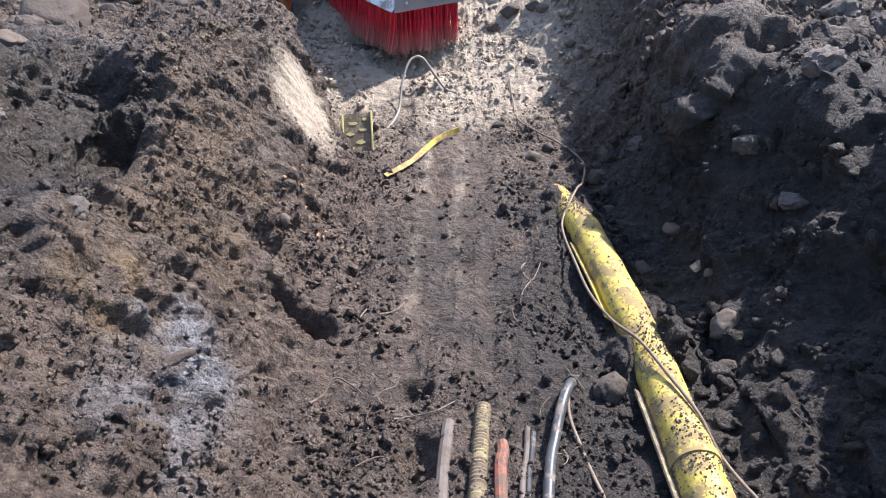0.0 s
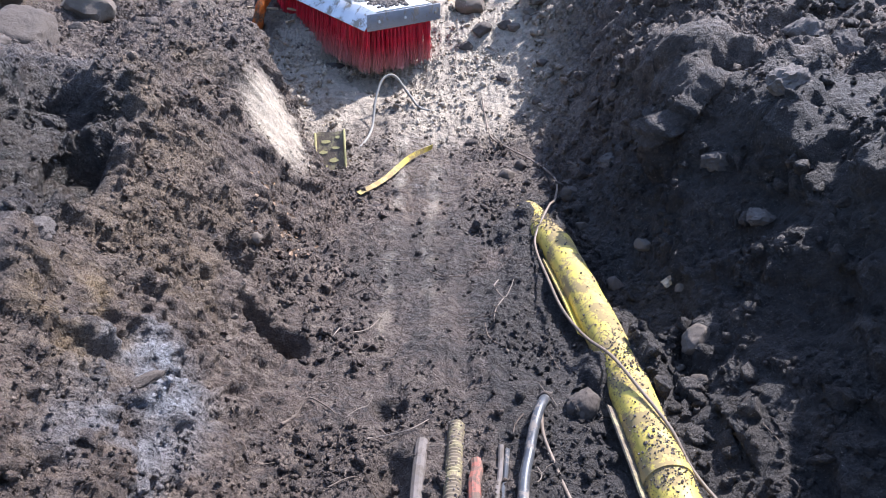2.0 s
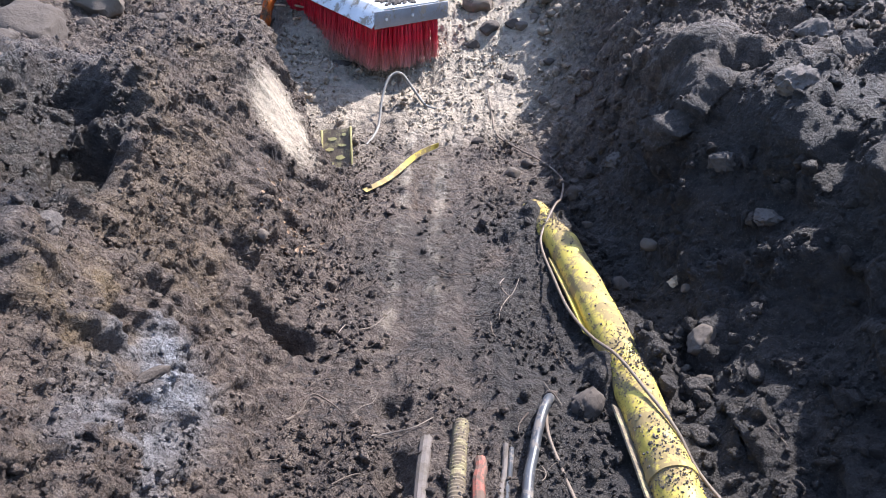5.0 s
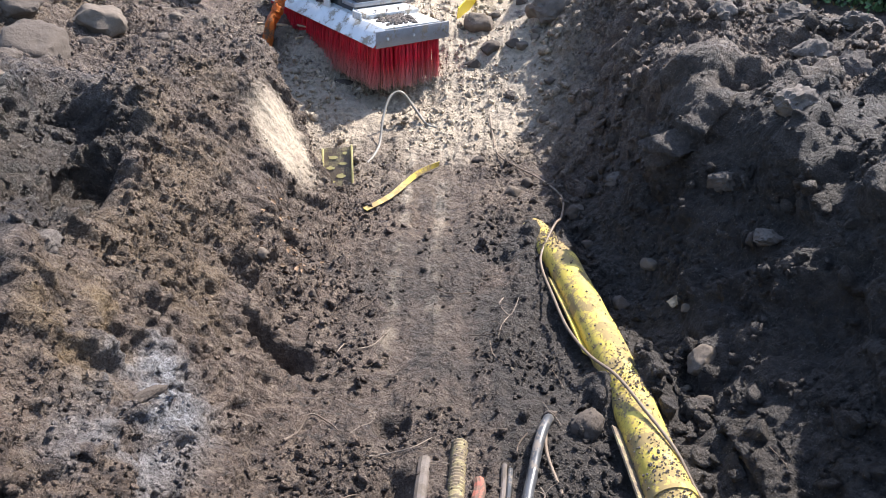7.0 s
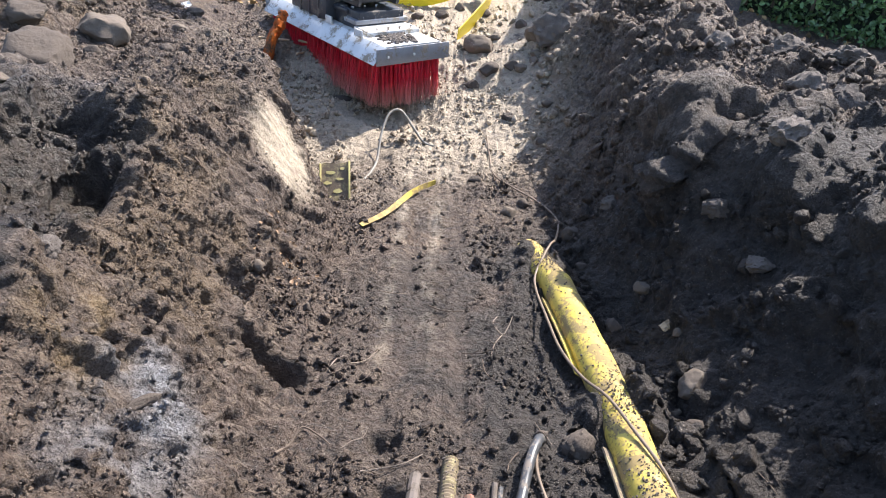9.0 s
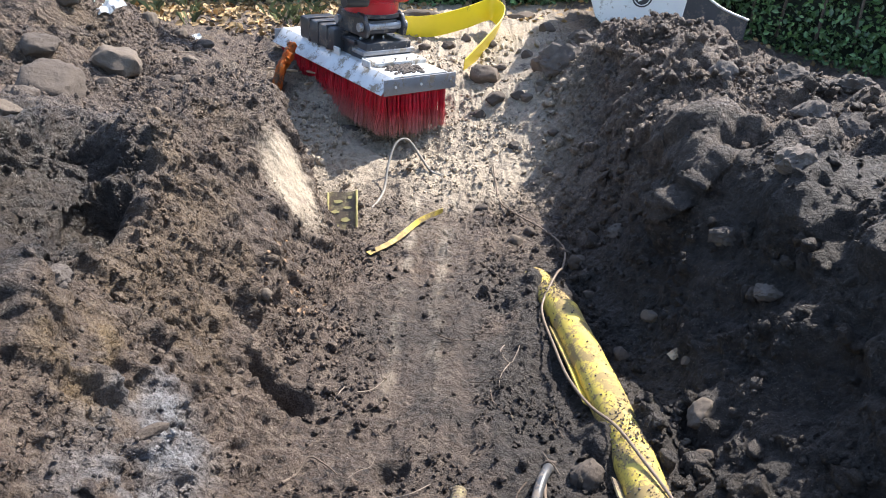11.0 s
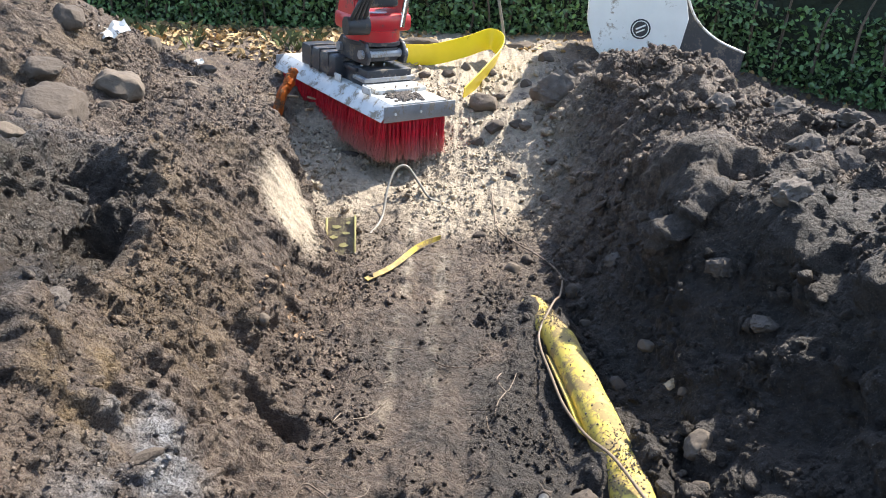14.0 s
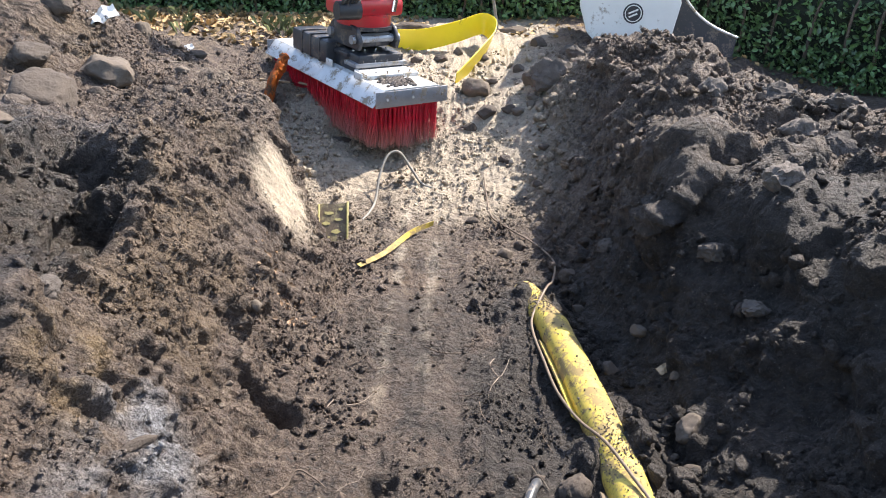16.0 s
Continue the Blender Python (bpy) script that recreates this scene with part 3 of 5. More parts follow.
def bristle_material():
    """Red bristles, worn pale and dusty towards their tips."""
    m = mat("red_bristle", (0.55, 0.014, 0.035), 0.4, vary=0.3, scale=20, bump=0.05)
    m.node_tree.nodes["Principled BSDF"].inputs["Transmission Weight"].default_value = 0.0
    n, l = m.node_tree.nodes, m.node_tree.links
    p = n["Principled BSDF"]
    red = p.inputs["Base Color"].links[0].from_socket
    tc = n.new("ShaderNodeTexCoord")
    sep = n.new("ShaderNodeSeparateXYZ")
    l.new(tc.outputs["Object"], sep.inputs[0])
    worn = n.new("ShaderNodeMapRange")
    worn.inputs["From Min"].default_value, worn.inputs["From Max"].default_value = 0.16, 0.0
    worn.inputs["To Max"].default_value = 0.85
    l.new(sep.outputs["Z"], worn.inputs["Value"])
    mx = n.new("ShaderNodeMix")
    mx.data_type = "RGBA"
    mx.inputs["B"].default_value = (0.42, 0.24, 0.20, 1)
    l.new(worn.outputs[0], mx.inputs["Factor"])
    l.new(red, mx.inputs["A"])
    l.new(mx.outputs["Result"], p.inputs["Base Color"])
    return m


RED_BRISTLE = bristle_material()


# ---- in the trench: pipes, ducts, cables ----
def on_ground(line, lift):
    return [(x, y, ground_z(x, y) + lift) for x, y in line]


def crumbs_on(line, radius, count, seed, cover, material, parent, size=(0.003, 0.011)):
    """Crumbs of soil that lie on a pipe, thicker where cover(t) is high."""
    rng = random.Random(seed)
    bm = bmesh.new()
    pts = [Vector(q) for q in line]
    made = 0
    while made < count:
        t = rng.random()
        if rng.random() > cover(t):
            continue
        k = min(int(t * (len(pts) - 1)), len(pts) - 2)
        f = t * (len(pts) - 1) - k
        c = pts[k].lerp(pts[k + 1], f)
        d = (pts[k + 1] - pts[k]).normalized()
        side = d.cross(Vector((0, 0, 1))).normalized()
        a = rng.gauss(0, 0.75)
        out = (Vector((0, 0, 1)) * math.cos(a) + side * math.sin(a))
        r = rng.uniform(*size) * (0.6 + 0.8 * rng.random() ** 3)
        res = bmesh.ops.create_icosphere(bm, subdivisions=1, radius=r)
        for v in res["verts"]:
            v.co = v.co * rng.uniform(0.7, 1.2) + c + out * (radius + r * 0.2)
        made += 1
    return tagged(part("crumb_layer", bm, material, parent, "", False), "crumbs of dark soil", kind="stuff")


def gas_pipe():
    line = [(0.455, 3.26, -0.03), (0.485, 3.06, 0.008), (0.508, 2.90, 0.035), (0.540, 2.75, 0.05), (0.586, 2.40, 0.05), (0.624, 2.08, 0.05), (0.655, 1.75, 0.045), (0.674, 1.45, 0.04), (0.690, 1.15, 0.035), (0.71, 0.7, 0.02)]
    t = thing("gas_pipe", Matrix(), "yellow plastic gas pipe half buried and caked with soil", "pipe")
    fine = [Vector(a).lerp(Vector(b), k / 5) for a, b in zip(line, line[1:]) for k in range(5)] + [Vector(line[-1])]
    wavy = [0.069 + 0.0045 * noise.noise(Vector((0, q.y * 9, 0))) + 0.0025 * noise.noise(Vector((5, q.y * 25, 0))) for q in fine]
    part("pipe_wall", tube(bmesh.new(), fine, wavy, 32, smooth_steps=2), YELLOW, t)
    part("collar", tube(bmesh.new(), [(0.6775, 1.375, 0.039), (0.679, 1.345, 0.039)], 0.0745, 28), YELLOW, t)

    def cover(u):
        y = np.interp(u, np.linspace(0, 1, len(line)), [q[1] for q in line])
        return 0.05 + 0.9 * math.exp(-((y - 1.86) / 0.14) ** 2) + 0.8 * math.exp(-((y - 2.98) / 0.14) ** 2) + 0.85 * math.exp(-((y - 1.38) / 0.14) ** 2)
    crumbs_on(line, 0.070, 2600, 3, cover, CLOD, t, (0.001, 0.0042))


gas_pipe()


def ribbon(bm, line, width, thick, up=None):
    """A flat strap along a line; up gives its broad side's direction at each point."""
    pts = [Vector(q) for q in line]
    fine, ups = [], []
    for k in range(len(pts) - 1):
        p0, p1, p2, p3 = pts[max(k - 1, 0)], pts[k], pts[k + 1], pts[min(k + 2, len(pts) - 1)]
        for s in range(8):
            t = s / 8
            fine.append(0.5 * ((2 * p1) + (p2 - p0) * t + (2 * p0 - 5 * p1 + 4 * p2 - p3) * t * t + (3 * p1 - p0 - 3 * p2 + p3) * t ** 3))
            ups.append(Vector(up[k]).lerp(Vector(up[k + 1]), t).normalized())
    fine.append(pts[-1])
    ups.append(Vector(up[-1]).normalized())
    rings = []
    for k, c in enumerate(fine):
        d = (fine[min(k + 1, len(fine) - 1)] - fine[max(k - 1, 0)]).normalized()
        u = (ups[k] - d * ups[k].dot(d)).normalized()
        n = d.cross(u)
        rings.append([bm.verts.new(c + u * a * width / 2 + n * b * thick / 2) for a, b in ((-1, -1), (1, -1), (1, 1), (-1, 1))])
    for a, b in zip(rings, rings[1:]):
        for j in range(4):
            bm.faces.new((a[j], a[(j + 1) % 4], b[(j + 1) % 4], b[j]))
    bm.faces.new(rings[0])
    bm.faces.new(rings[-1])
    return bm


for line in ([(0.478, 2.64, 0.04), (0.500, 2.46, 0.045), (0.523, 2.28, 0.045), (0.548, 2.08, 0.04)], [(0.578, 1.67, 0.045), (0.590, 1.50, 0.042), (0.602, 1.30, 0.04), (0.615, 1.0, 0.04)]):
    ob = part("marker_strip", ribbon(bmesh.new(), line, 0.04, 0.006, [(-0.9, 0, 0.7)] * 4), YELLOW_OLD if line[0][1] < 2 else YELLOW)
    tagged(ob, "narrow yellow plastic strip lying along the gas pipe", "plastic strip", "strips beside the pipe")


def laid_line(name, line, radius, material, label, category, lift=None, sides=10, arch=()):
    pts = on_ground(line, radius * 0.8 if lift is None else lift)
    pts = [(x, y, z + (arch[k] if arch else 0)) for k, (x, y, z) in enumerate(pts)]
    return tagged(part(name, tube(bmesh.new(), pts, radius, sides), material), label, category)


CABLE_LINE = on_ground([(0.275, 4.52), (0.29, 4.30), (0.31, 4.08), (0.41, 3.92), (0.54, 3.77), (0.62, 3.50)], 0.016) + [
    (0.585, 3.22, 0.07), (0.53, 3.03, 0.118), (0.455, 2.84, 0.075), (0.443, 2.72, 0.055), (0.462, 2.45, 0.07), (0.488, 2.20, 0.08), (0.538, 1.99, 0.10), (0.60, 1.83, 0.13),
    (0.655, 1.66, 0.128), (0.715, 1.50, 0.105), (0.757, 1.38, 0.05), (0.83, 1.22, 0.03), (0.95, 1.0, 0.03)]
tagged(part("cable", tube(bmesh.new(), CABLE_LINE, 0.0055, 10), CABLE), "thin brown cable snaking over soil and the yellow pipe", "cable")
laid_line("drain_pipe", [(-0.018, 1.56), (-0.022, 1.50), (-0.03, 1.32), (-0.03, 0.7)], 0.020, DUST_PIPE, "dusty brown plastic pipe half sunk in soil", "pipe", lift=-0.002)


def corrugated_duct():
    t = thing("corrugated_duct", Matrix(), "olive yellow corrugated cable duct caked with soil", "duct")
    line, rad, y, k = [], [], 1.64, 0
    while y > 0.75:
        line.append((0.088 - 0.05 * (1.64 - y), y, ground_z(0.08, min(max(y, 1.2), 1.6)) * 0.3 + 0.006))
        rad.append(0.0275 if k % 2 else 0.0245)
        y, k = y - 0.007, k + 1
    part("duct_wall", tube(bmesh.new(), line, rad, 16, smooth_steps=1), DUCT, t)
    crumbs_on(line, 0.026, 140, 8, lambda u: 0.3 + 0.7 * math.exp(-(u / 0.2) ** 2), CLOD, t, (0.0015, 0.0045))


corrugated_duct()
laid_line("sheathed_cable", [(0.142, 1.47), (0.145, 1.43), (0.137, 1.38), (0.135, 1.30), (0.13, 0.75)], 0.019, RED_CABLE, "torn orange red cable sheath poking out of soil", "cable", lift=0.008)
laid_line("thin_conduit", [(0.222, 1.53), (0.212, 1.42), (0.195, 1.30), (0.17, 0.8)], 0.009, DUST_PIPE, "thin dusty grey conduit in the trench floor", "conduit")
laid_line("thin_conduit", [(0.24, 1.52), (0.228, 1.42), (0.212, 1.30), (0.19, 0.8)], 0.008, BLACK_PIPE, "thin black conduit in the trench floor", "conduit")
laid_line("water_hose", [(0.378, 1.73), (0.364, 1.68), (0.332, 1.59), (0.300, 1.47), (0.268, 1.30), (0.22, 0.8)], 0.0165, BLACK_PIPE, "shiny black plastic hose curving out of soil", "hose", arch=(-0.02, 0.02, 0.03, 0.02, 0.01, 0), sides=14)
laid_line("wire", [(0.372, 1.70), (0.352, 1.62), (0.350, 1.55), (0.372, 1.46), (0.41, 1.30), (0.48, 1.05)], 0.0055, CABLE, "thin dusty wire leaving the black hose", "wire", arch=(0, 0.03, 0.02, 0, 0, 0))
laid_line("pale_hose", [(-0.45, 4.0), (-0.415, 4.10), (-0.395, 4.22), (-0.38, 4.36), (-0.34, 4.46), (-0.27, 4.50), (-0.19, 4.47), (-0.11, 4.42), (0.0, 4.40)], 0.008, WHITE_HOSE,
          "pale plastic hose arching out of sandy soil", "hose", arch=(-0.01, 0, 0.02, 0.10, 0.17, 0.16, 0.06, 0, -0.01), sides=12)
TAPE_LINE = [(x, y, ground_z(x, y) + h) for x, y, h in ((-0.40, 3.40, 0.014), (-0.28, 3.56, 0.024), (-0.15, 3.78, 0.04), (-0.03, 3.93, 0.03))]
ob = part("warning_tape", ribbon(bmesh.new(), TAPE_LINE, 0.030, 0.003, [(-0.9, 0.3, 0.25), (-0.8, 0.4, 0.4), (-0.3, 0.2, 0.9), (0.5, 0.3, 0.9)]), YELLOW)
tagged(ob, "strip of yellow plastic tape lying across the trench", "warning tape")


def marker_plate():
    t = thing("marker_plate", look((-0.60, 3.83, 0.10), (-0.42, 3.0, 0.66)) @ pose(0, 0, 0, 0, 0, 4), "faded yellow plastic plate caked with soil on the slope", "plate")
    bm = bmesh.new()
    slab(bm, [(-0.080, -0.12), (0.075, -0.125), (0.088, -0.02), (0.080, 0.10), (0.055, 0.115), (-0.02, 0.105), (-0.085, 0.125), (-0.09, 0.02)], 0.014, Matrix())
    bmesh.ops.bevel(bm, geom=bm.edges[:], offset=0.003, segments=1, affect="EDGES")
    part("plate_board", bm, YELLOW_OLD, t)
    for x, h in ((-0.083, 0.25), (0.078, 0.21)):
        part("plate_rim", box(bmesh.new(), (0.012, h, 0.026), (x, 0, -0.006), bevel=0.003), YELLOW_FADED, t, "brighter yellow rim")
    rng = random.Random(14)
    for x, y, w, h in ((0.02, 0.055, 0.07, 0.022), (-0.03, 0.02, 0.05, 0.02), (0.035, -0.005, 0.055, 0.024), (-0.02, -0.05, 0.06, 0.03), (0.03, -0.085, 0.04, 0.018), (-0.045, 0.08, 0.03, 0.02)):
        ring = [(x + w / 2 * math.cos(a) * rng.uniform(0.6, 1.1), y + h / 2 * math.sin(a) * rng.uniform(0.6, 1.1)) for a in np.linspace(0, 2 * math.pi, 11)[:-1]]
        part("bare_patch", slab(bmesh.new(), ring, 0.003, Matrix.Translation((0, 0, -0.0082))), YELLOW_FADED, t, "bare yellow patch")


marker_plate()


def rag_tube(name, line, rad, label):
    """A torn, flattened piece of plastic pipe with ragged ends."""
    bm = bmesh.new()
    tube(bm, line, rad, 14, closed_ends=False, flat=0.62)
    rng = random.Random(len(line))
    for v in bm.verts:
        v.co += Vector((rng.gauss(0, 1), rng.gauss(0, 1), rng.gauss(0, 1))) * 0.006
    bmesh.ops.solidify(bm, geom=bm.faces[:], thickness=0.005)
    return tagged(part(name, bm, ORANGE), label, "pipe", "broken orange pipe")


rag_tube("broken_pipe", [(-1.28, 5.28, ground_z(-1.28, 5.28) + 0.03), (-1.24, 5.34, 0.62), (-1.20, 5.40, 0.70), (-1.17, 5.44, 0.78)], [0.05, 0.058, 0.055, 0.05], "torn orange plastic pipe leaning on sand")
rag_tube("broken_pipe", [(-0.66, 5.20, ground_z(-0.66, 5.20) + 0.05), (-0.54, 5.15, ground_z(-0.54, 5.15) + 0.06), (-0.43, 5.10, ground_z(-0.43, 5.10) + 0.05), (-0.32, 5.05, ground_z(-0.32, 5.05) + 0.045)], [0.045, 0.05, 0.058, 0.06], "split orange plastic pipe lying on sand")

# ---- roots and twigs ----
ROOTS = [([(-0.46, 1.62), (-0.43, 1.69), (-0.40, 1.75), (-0.34, 1.73), (-0.30, 1.69)], 0.007, ROOT), ([(-0.19, 1.57), (-0.13, 1.60), (-0.06, 1.595), (0.0, 1.66)], 0.004, PALE_ROOT),
         ([(-0.28, 1.36), (-0.2, 1.41), (-0.13, 1.37)], 0.004, ROOT), ([(0.27, 2.54), (0.25, 2.46), (0.285, 2.40), (0.31, 2.44), (0.33, 2.50)], 0.004, PALE_ROOT),
         ([(0.285, 2.40), (0.25, 2.30), (0.235, 2.22)], 0.003, PALE_ROOT), ([(0.20, 2.20), (0.21, 2.12), (0.245, 2.05)], 0.0035, ROOT), ([(-0.30, 2.16), (-0.24, 2.2), (-0.18, 2.33)], 0.0035, PALE_ROOT),
         ([(-0.37, 2.90), (-0.32, 2.80), (-0.30, 2.66)], 0.003, ROOT), ([(-0.02, 2.62), (0.05, 2.55), (0.13, 2.60)], 0.004, ROOT), ([(0.40, 2.12), (0.425, 2.02), (0.45, 1.93)], 0.0035, ROOT),
         ([(0.98, 1.50), (1.0, 1.45), (1.01, 1.40)], 0.003, ROOT), ([(-0.35, 2.2), (-0.37, 2.12), (-0.33, 2.05)], 0.003, PALE_ROOT), ([(0.30, 1.66), (0.27, 1.62), (0.26, 1.56)], 0.004, ROOT),
         ([(-0.55, 1.5), (-0.5, 1.44), (-0.44, 1.46)], 0.003, ROOT), ([(0.62, 1.58), (0.70, 1.50), (0.74, 1.47)], 0.0025, ROOT), ([(-0.25, 2.75), (-0.18, 2.72), (-0.12, 2.75)], 0.003, PALE_ROOT),
         ([(-1.15, 2.1), (-1.08, 2.14), (-1.02, 2.08)], 0.003, ROOT), ([(-1.3, 3.0), (-1.2, 3.04), (-1.12, 2.98)], 0.003, PALE_ROOT), ([(-1.62, 4.15), (-1.5, 4.3), (-1.42, 4.32)], 0.005, PALE_ROOT)]
ROOT_RNG = random.Random(21)
for _ in range(22):
    x, y = ROOT_RNG.choice((ROOT_RNG.uniform(-0.42, -0.1), ROOT_RNG.uniform(0.1, 0.42), ROOT_RNG.uniform(-0.95, -0.5))), ROOT_RNG.uniform(1.4, 3.1)
    a, step_len, line = ROOT_RNG.uniform(0, 6.28), ROOT_RNG.uniform(0.025, 0.05), [(x, y)]
    for _ in range(3):
        a += ROOT_RNG.uniform(-0.7, 0.7)
        line.append((line[-1][0] + step_len * math.cos(a), line[-1][1] + step_len * math.sin(a)))
    ROOTS.append((line, ROOT_RNG.uniform(0.0022, 0.004), ROOT_RNG.choice((ROOT, PALE_ROOT))))
for line, r, m in ROOTS:
    r *= 0.62
    rng = random.Random(int(line[0][0] * 1000))
    bm = bmesh.new()
    pts = on_ground(line, r * 2.0 + 0.004)
    tube(bm, pts, [r * (1.1 - 0.7 * k / len(pts)) for k in range(len(pts))], 6)
    mid = Vector(pts[1])
    for _ in range(2):
        e = mid + Vector((rng.uniform(-0.05, 0.05), rng.uniform(-0.05, 0.05), rng.uniform(0.0, 0.03)))
        tube(bm, [mid, (mid + e) / 2 + Vector((0, 0, 0.008)), e], [r * 0.5, r * 0.4, r * 0.2], 5, smooth_steps=3)
    tagged(part("root", bm, m), "bare root torn out of dark soil" if m is ROOT else "pale root torn out of dark soil", "root", "roots in the soil")
for x, y, a, l in ((-1.27, 5.50, 12, 0.22), (-1.05, 5.38, 75, 0.16), (-0.98, 5.46, -20, 0.24), (-0.9, 5.50, 15, 0.2)):
    bm = box(bmesh.new(), (l, 0.025, 0.014), bevel=0.004)
    for v in bm.verts:
        v.co.y *= 0.6 + 0.8 * abs(noise.noise(v.co * 30))
    ob = part("wood_splinter", bm, WOOD)
    ob.matrix_world = pose(x, y, ground_z(x, y) + 0.02, 0, 6, a)
    tagged(ob, "pale split wood piece lying on sand", "wood", "wood pieces")

# ---- stones ----
for x, y, sx, sy, sz, seed, pale, turn in (
        (-0.73, 2.24, 0.045, 0.05, 0.045, 1, 0, 0), (-0.675, 2.40, 0.055, 0.06, 0.06, 2, 1, 20), (-0.735, 1.40, 0.10, 0.05, 0.03, 3, 0, 50), (-0.68, 2.0, 0.03, 0.025, 0.025, 4, 1, 0),
        (-0.67, 1.88, 0.025, 0.03, 0.02, 5, 1, 0), (-0.52, 2.50, 0.05, 0.045, 0.05, 6, 0, 0), (-0.45, 2.62, 0.04, 0.04, 0.04, 7, 0, 0), (0.88, 2.62, 0.085, 0.07, 0.075, 8, 1, 0),
        (0.92, 1.96, 0.13, 0.11, 0.11, 9, 1, 30), (0.49, 1.70, 0.13, 0.11, 0.11, 10, 0, 40), (0.378, 1.745, 0.06, 0.05, 0.05, 11, 0, 0), (0.745, 2.49, 0.085, 0.08, 0.08, 12, 0, 0),
        (0.95, 2.29, 0.055, 0.045, 0.04, 13, 1, 0), (0.375, 3.62, 0.09, 0.07, 0.08, 14, 1, 10), (0.465, 3.74, 0.08, 0.07, 0.07, 15, 0, 0), (0.67, 3.31, 0.10, 0.09, 0.09, 16, 0, 15),
        (0.20, 4.0, 0.09, 0.06, 0.05, 17, 0, 0), (0.68, 3.0, 0.06, 0.05, 0.05, 18, 0, 0), (0.90, 1.82, 0.08, 0.06, 0.05, 19, 0, 0), (0.24, 5.50, 0.25, 0.21, 0.21, 20, 1, 30),
        (0.34, 5.62, 0.10, 0.09, 0.08, 21, 1, 0), (0.52, 5.12, 0.10, 0.09, 0.08, 22, 1, 0), (0.45, 5.16, 0.12, 0.09, 0.09, 23, 0, 0), (0.60, 5.12, 0.08, 0.07, 0.07, 24, 1, 0), (0.18, 5.06, 0.11, 0.09, 0.09, 25, 0, 0),
        (-0.24, 5.95, 0.10, 0.09, 0.08, 26, 0, 0), (0.58, 6.9, 0.28, 0.13, 0.10, 27, 1, 10), (0.55, 5.75, 0.10, 0.09, 0.08, 28, 0, 0), (0.28, 6.05, 0.12, 0.10, 0.09, 29, 0, 40), (-0.35, 6.9, 0.42, 0.2, 0.16, 30, 0, 0),
        (-1.72, 3.70, 0.36, 0.27, 0.24, 31, 1, -25), (-1.74, 3.10, 0.40, 0.32, 0.27, 32, 0, 10), (-1.84, 4.56, 0.12, 0.10, 0.12, 33, 1, 30), (-1.18, 2.78, 0.10, 0.09, 0.09, 34, 0, 0), (-1.50, 2.30, 0.14, 0.11, 0.08, 35, 1, 0),
        (-1.72, 2.8, 0.14, 0.12, 0.10, 36, 0, 0), (-1.72, 4.72, 0.10, 0.09, 0.08, 37, 1, 0), (-2.12, 4.10, 0.22, 0.2, 0.2, 38, 0, 0), (-1.98, 3.5, 0.2, 0.17, 0.15, 40, 0, 0),
        (-1.56, 4.65, 0.13, 0.1, 0.08, 41, 0, 0), (0.86, 3.62, 0.06, 0.05, 0.05, 43, 0, 0), (0.60, 4.35, 0.07, 0.06, 0.05, 44, 0, 0), (0.66, 4.65, 0.08, 0.07, 0.06, 45, 0, 0), (0.02, 3.62, 0.035, 0.03, 0.03, 46, 0, 0),
        (-0.74, 5.02, 0.20, 0.11, 0.06, 47, 0, 10), (0.70, 5.45, 0.30, 0.24, 0.24, 48, 1, 20), (0.62, 5.20, 0.11, 0.09, 0.08, 49, 1, 0), (0.30, 5.16, 0.17, 0.13, 0.12, 50, 0, 25), (-0.05, 6.05, 0.13, 0.11, 0.10, 51, 0, 0),
        (0.08, 6.20, 0.10, 0.09, 0.08, 52, 1, 0), (0.75, 6.3, 0.16, 0.13, 0.12, 53, 0, 0), (0.95, 6.0, 0.2, 0.15, 0.13, 54, 0, 0), (-0.62, 6.25, 0.14, 0.12, 0.1, 55, 1, 30), (-1.45, 4.05, 0.10, 0.08, 0.07, 56, 1, 0),
        (-1.35, 3.55, 0.07, 0.06, 0.05, 57, 0, 0), (-1.05, 4.10, 0.08, 0.07, 0.06, 58, 0, 0), (-1.60, 3.30, 0.09, 0.08, 0.07, 59, 0, 0), (-1.9, 2.75, 0.22, 0.18, 0.16, 80, 0, 0)):
    big = max(sx, sy) > 0.16
    stone(x, y, (sx, sy, sz), seed, STONE_PALE if pale else STONE_GREY, ("large " if big else "small ") + ("pale rounded stone" if pale else "grey soil-covered stone") + (" lying on the bank" if big else " stuck in the soil"),
          sink=0.40, name="boulder" if big else "stone", turn=turn)
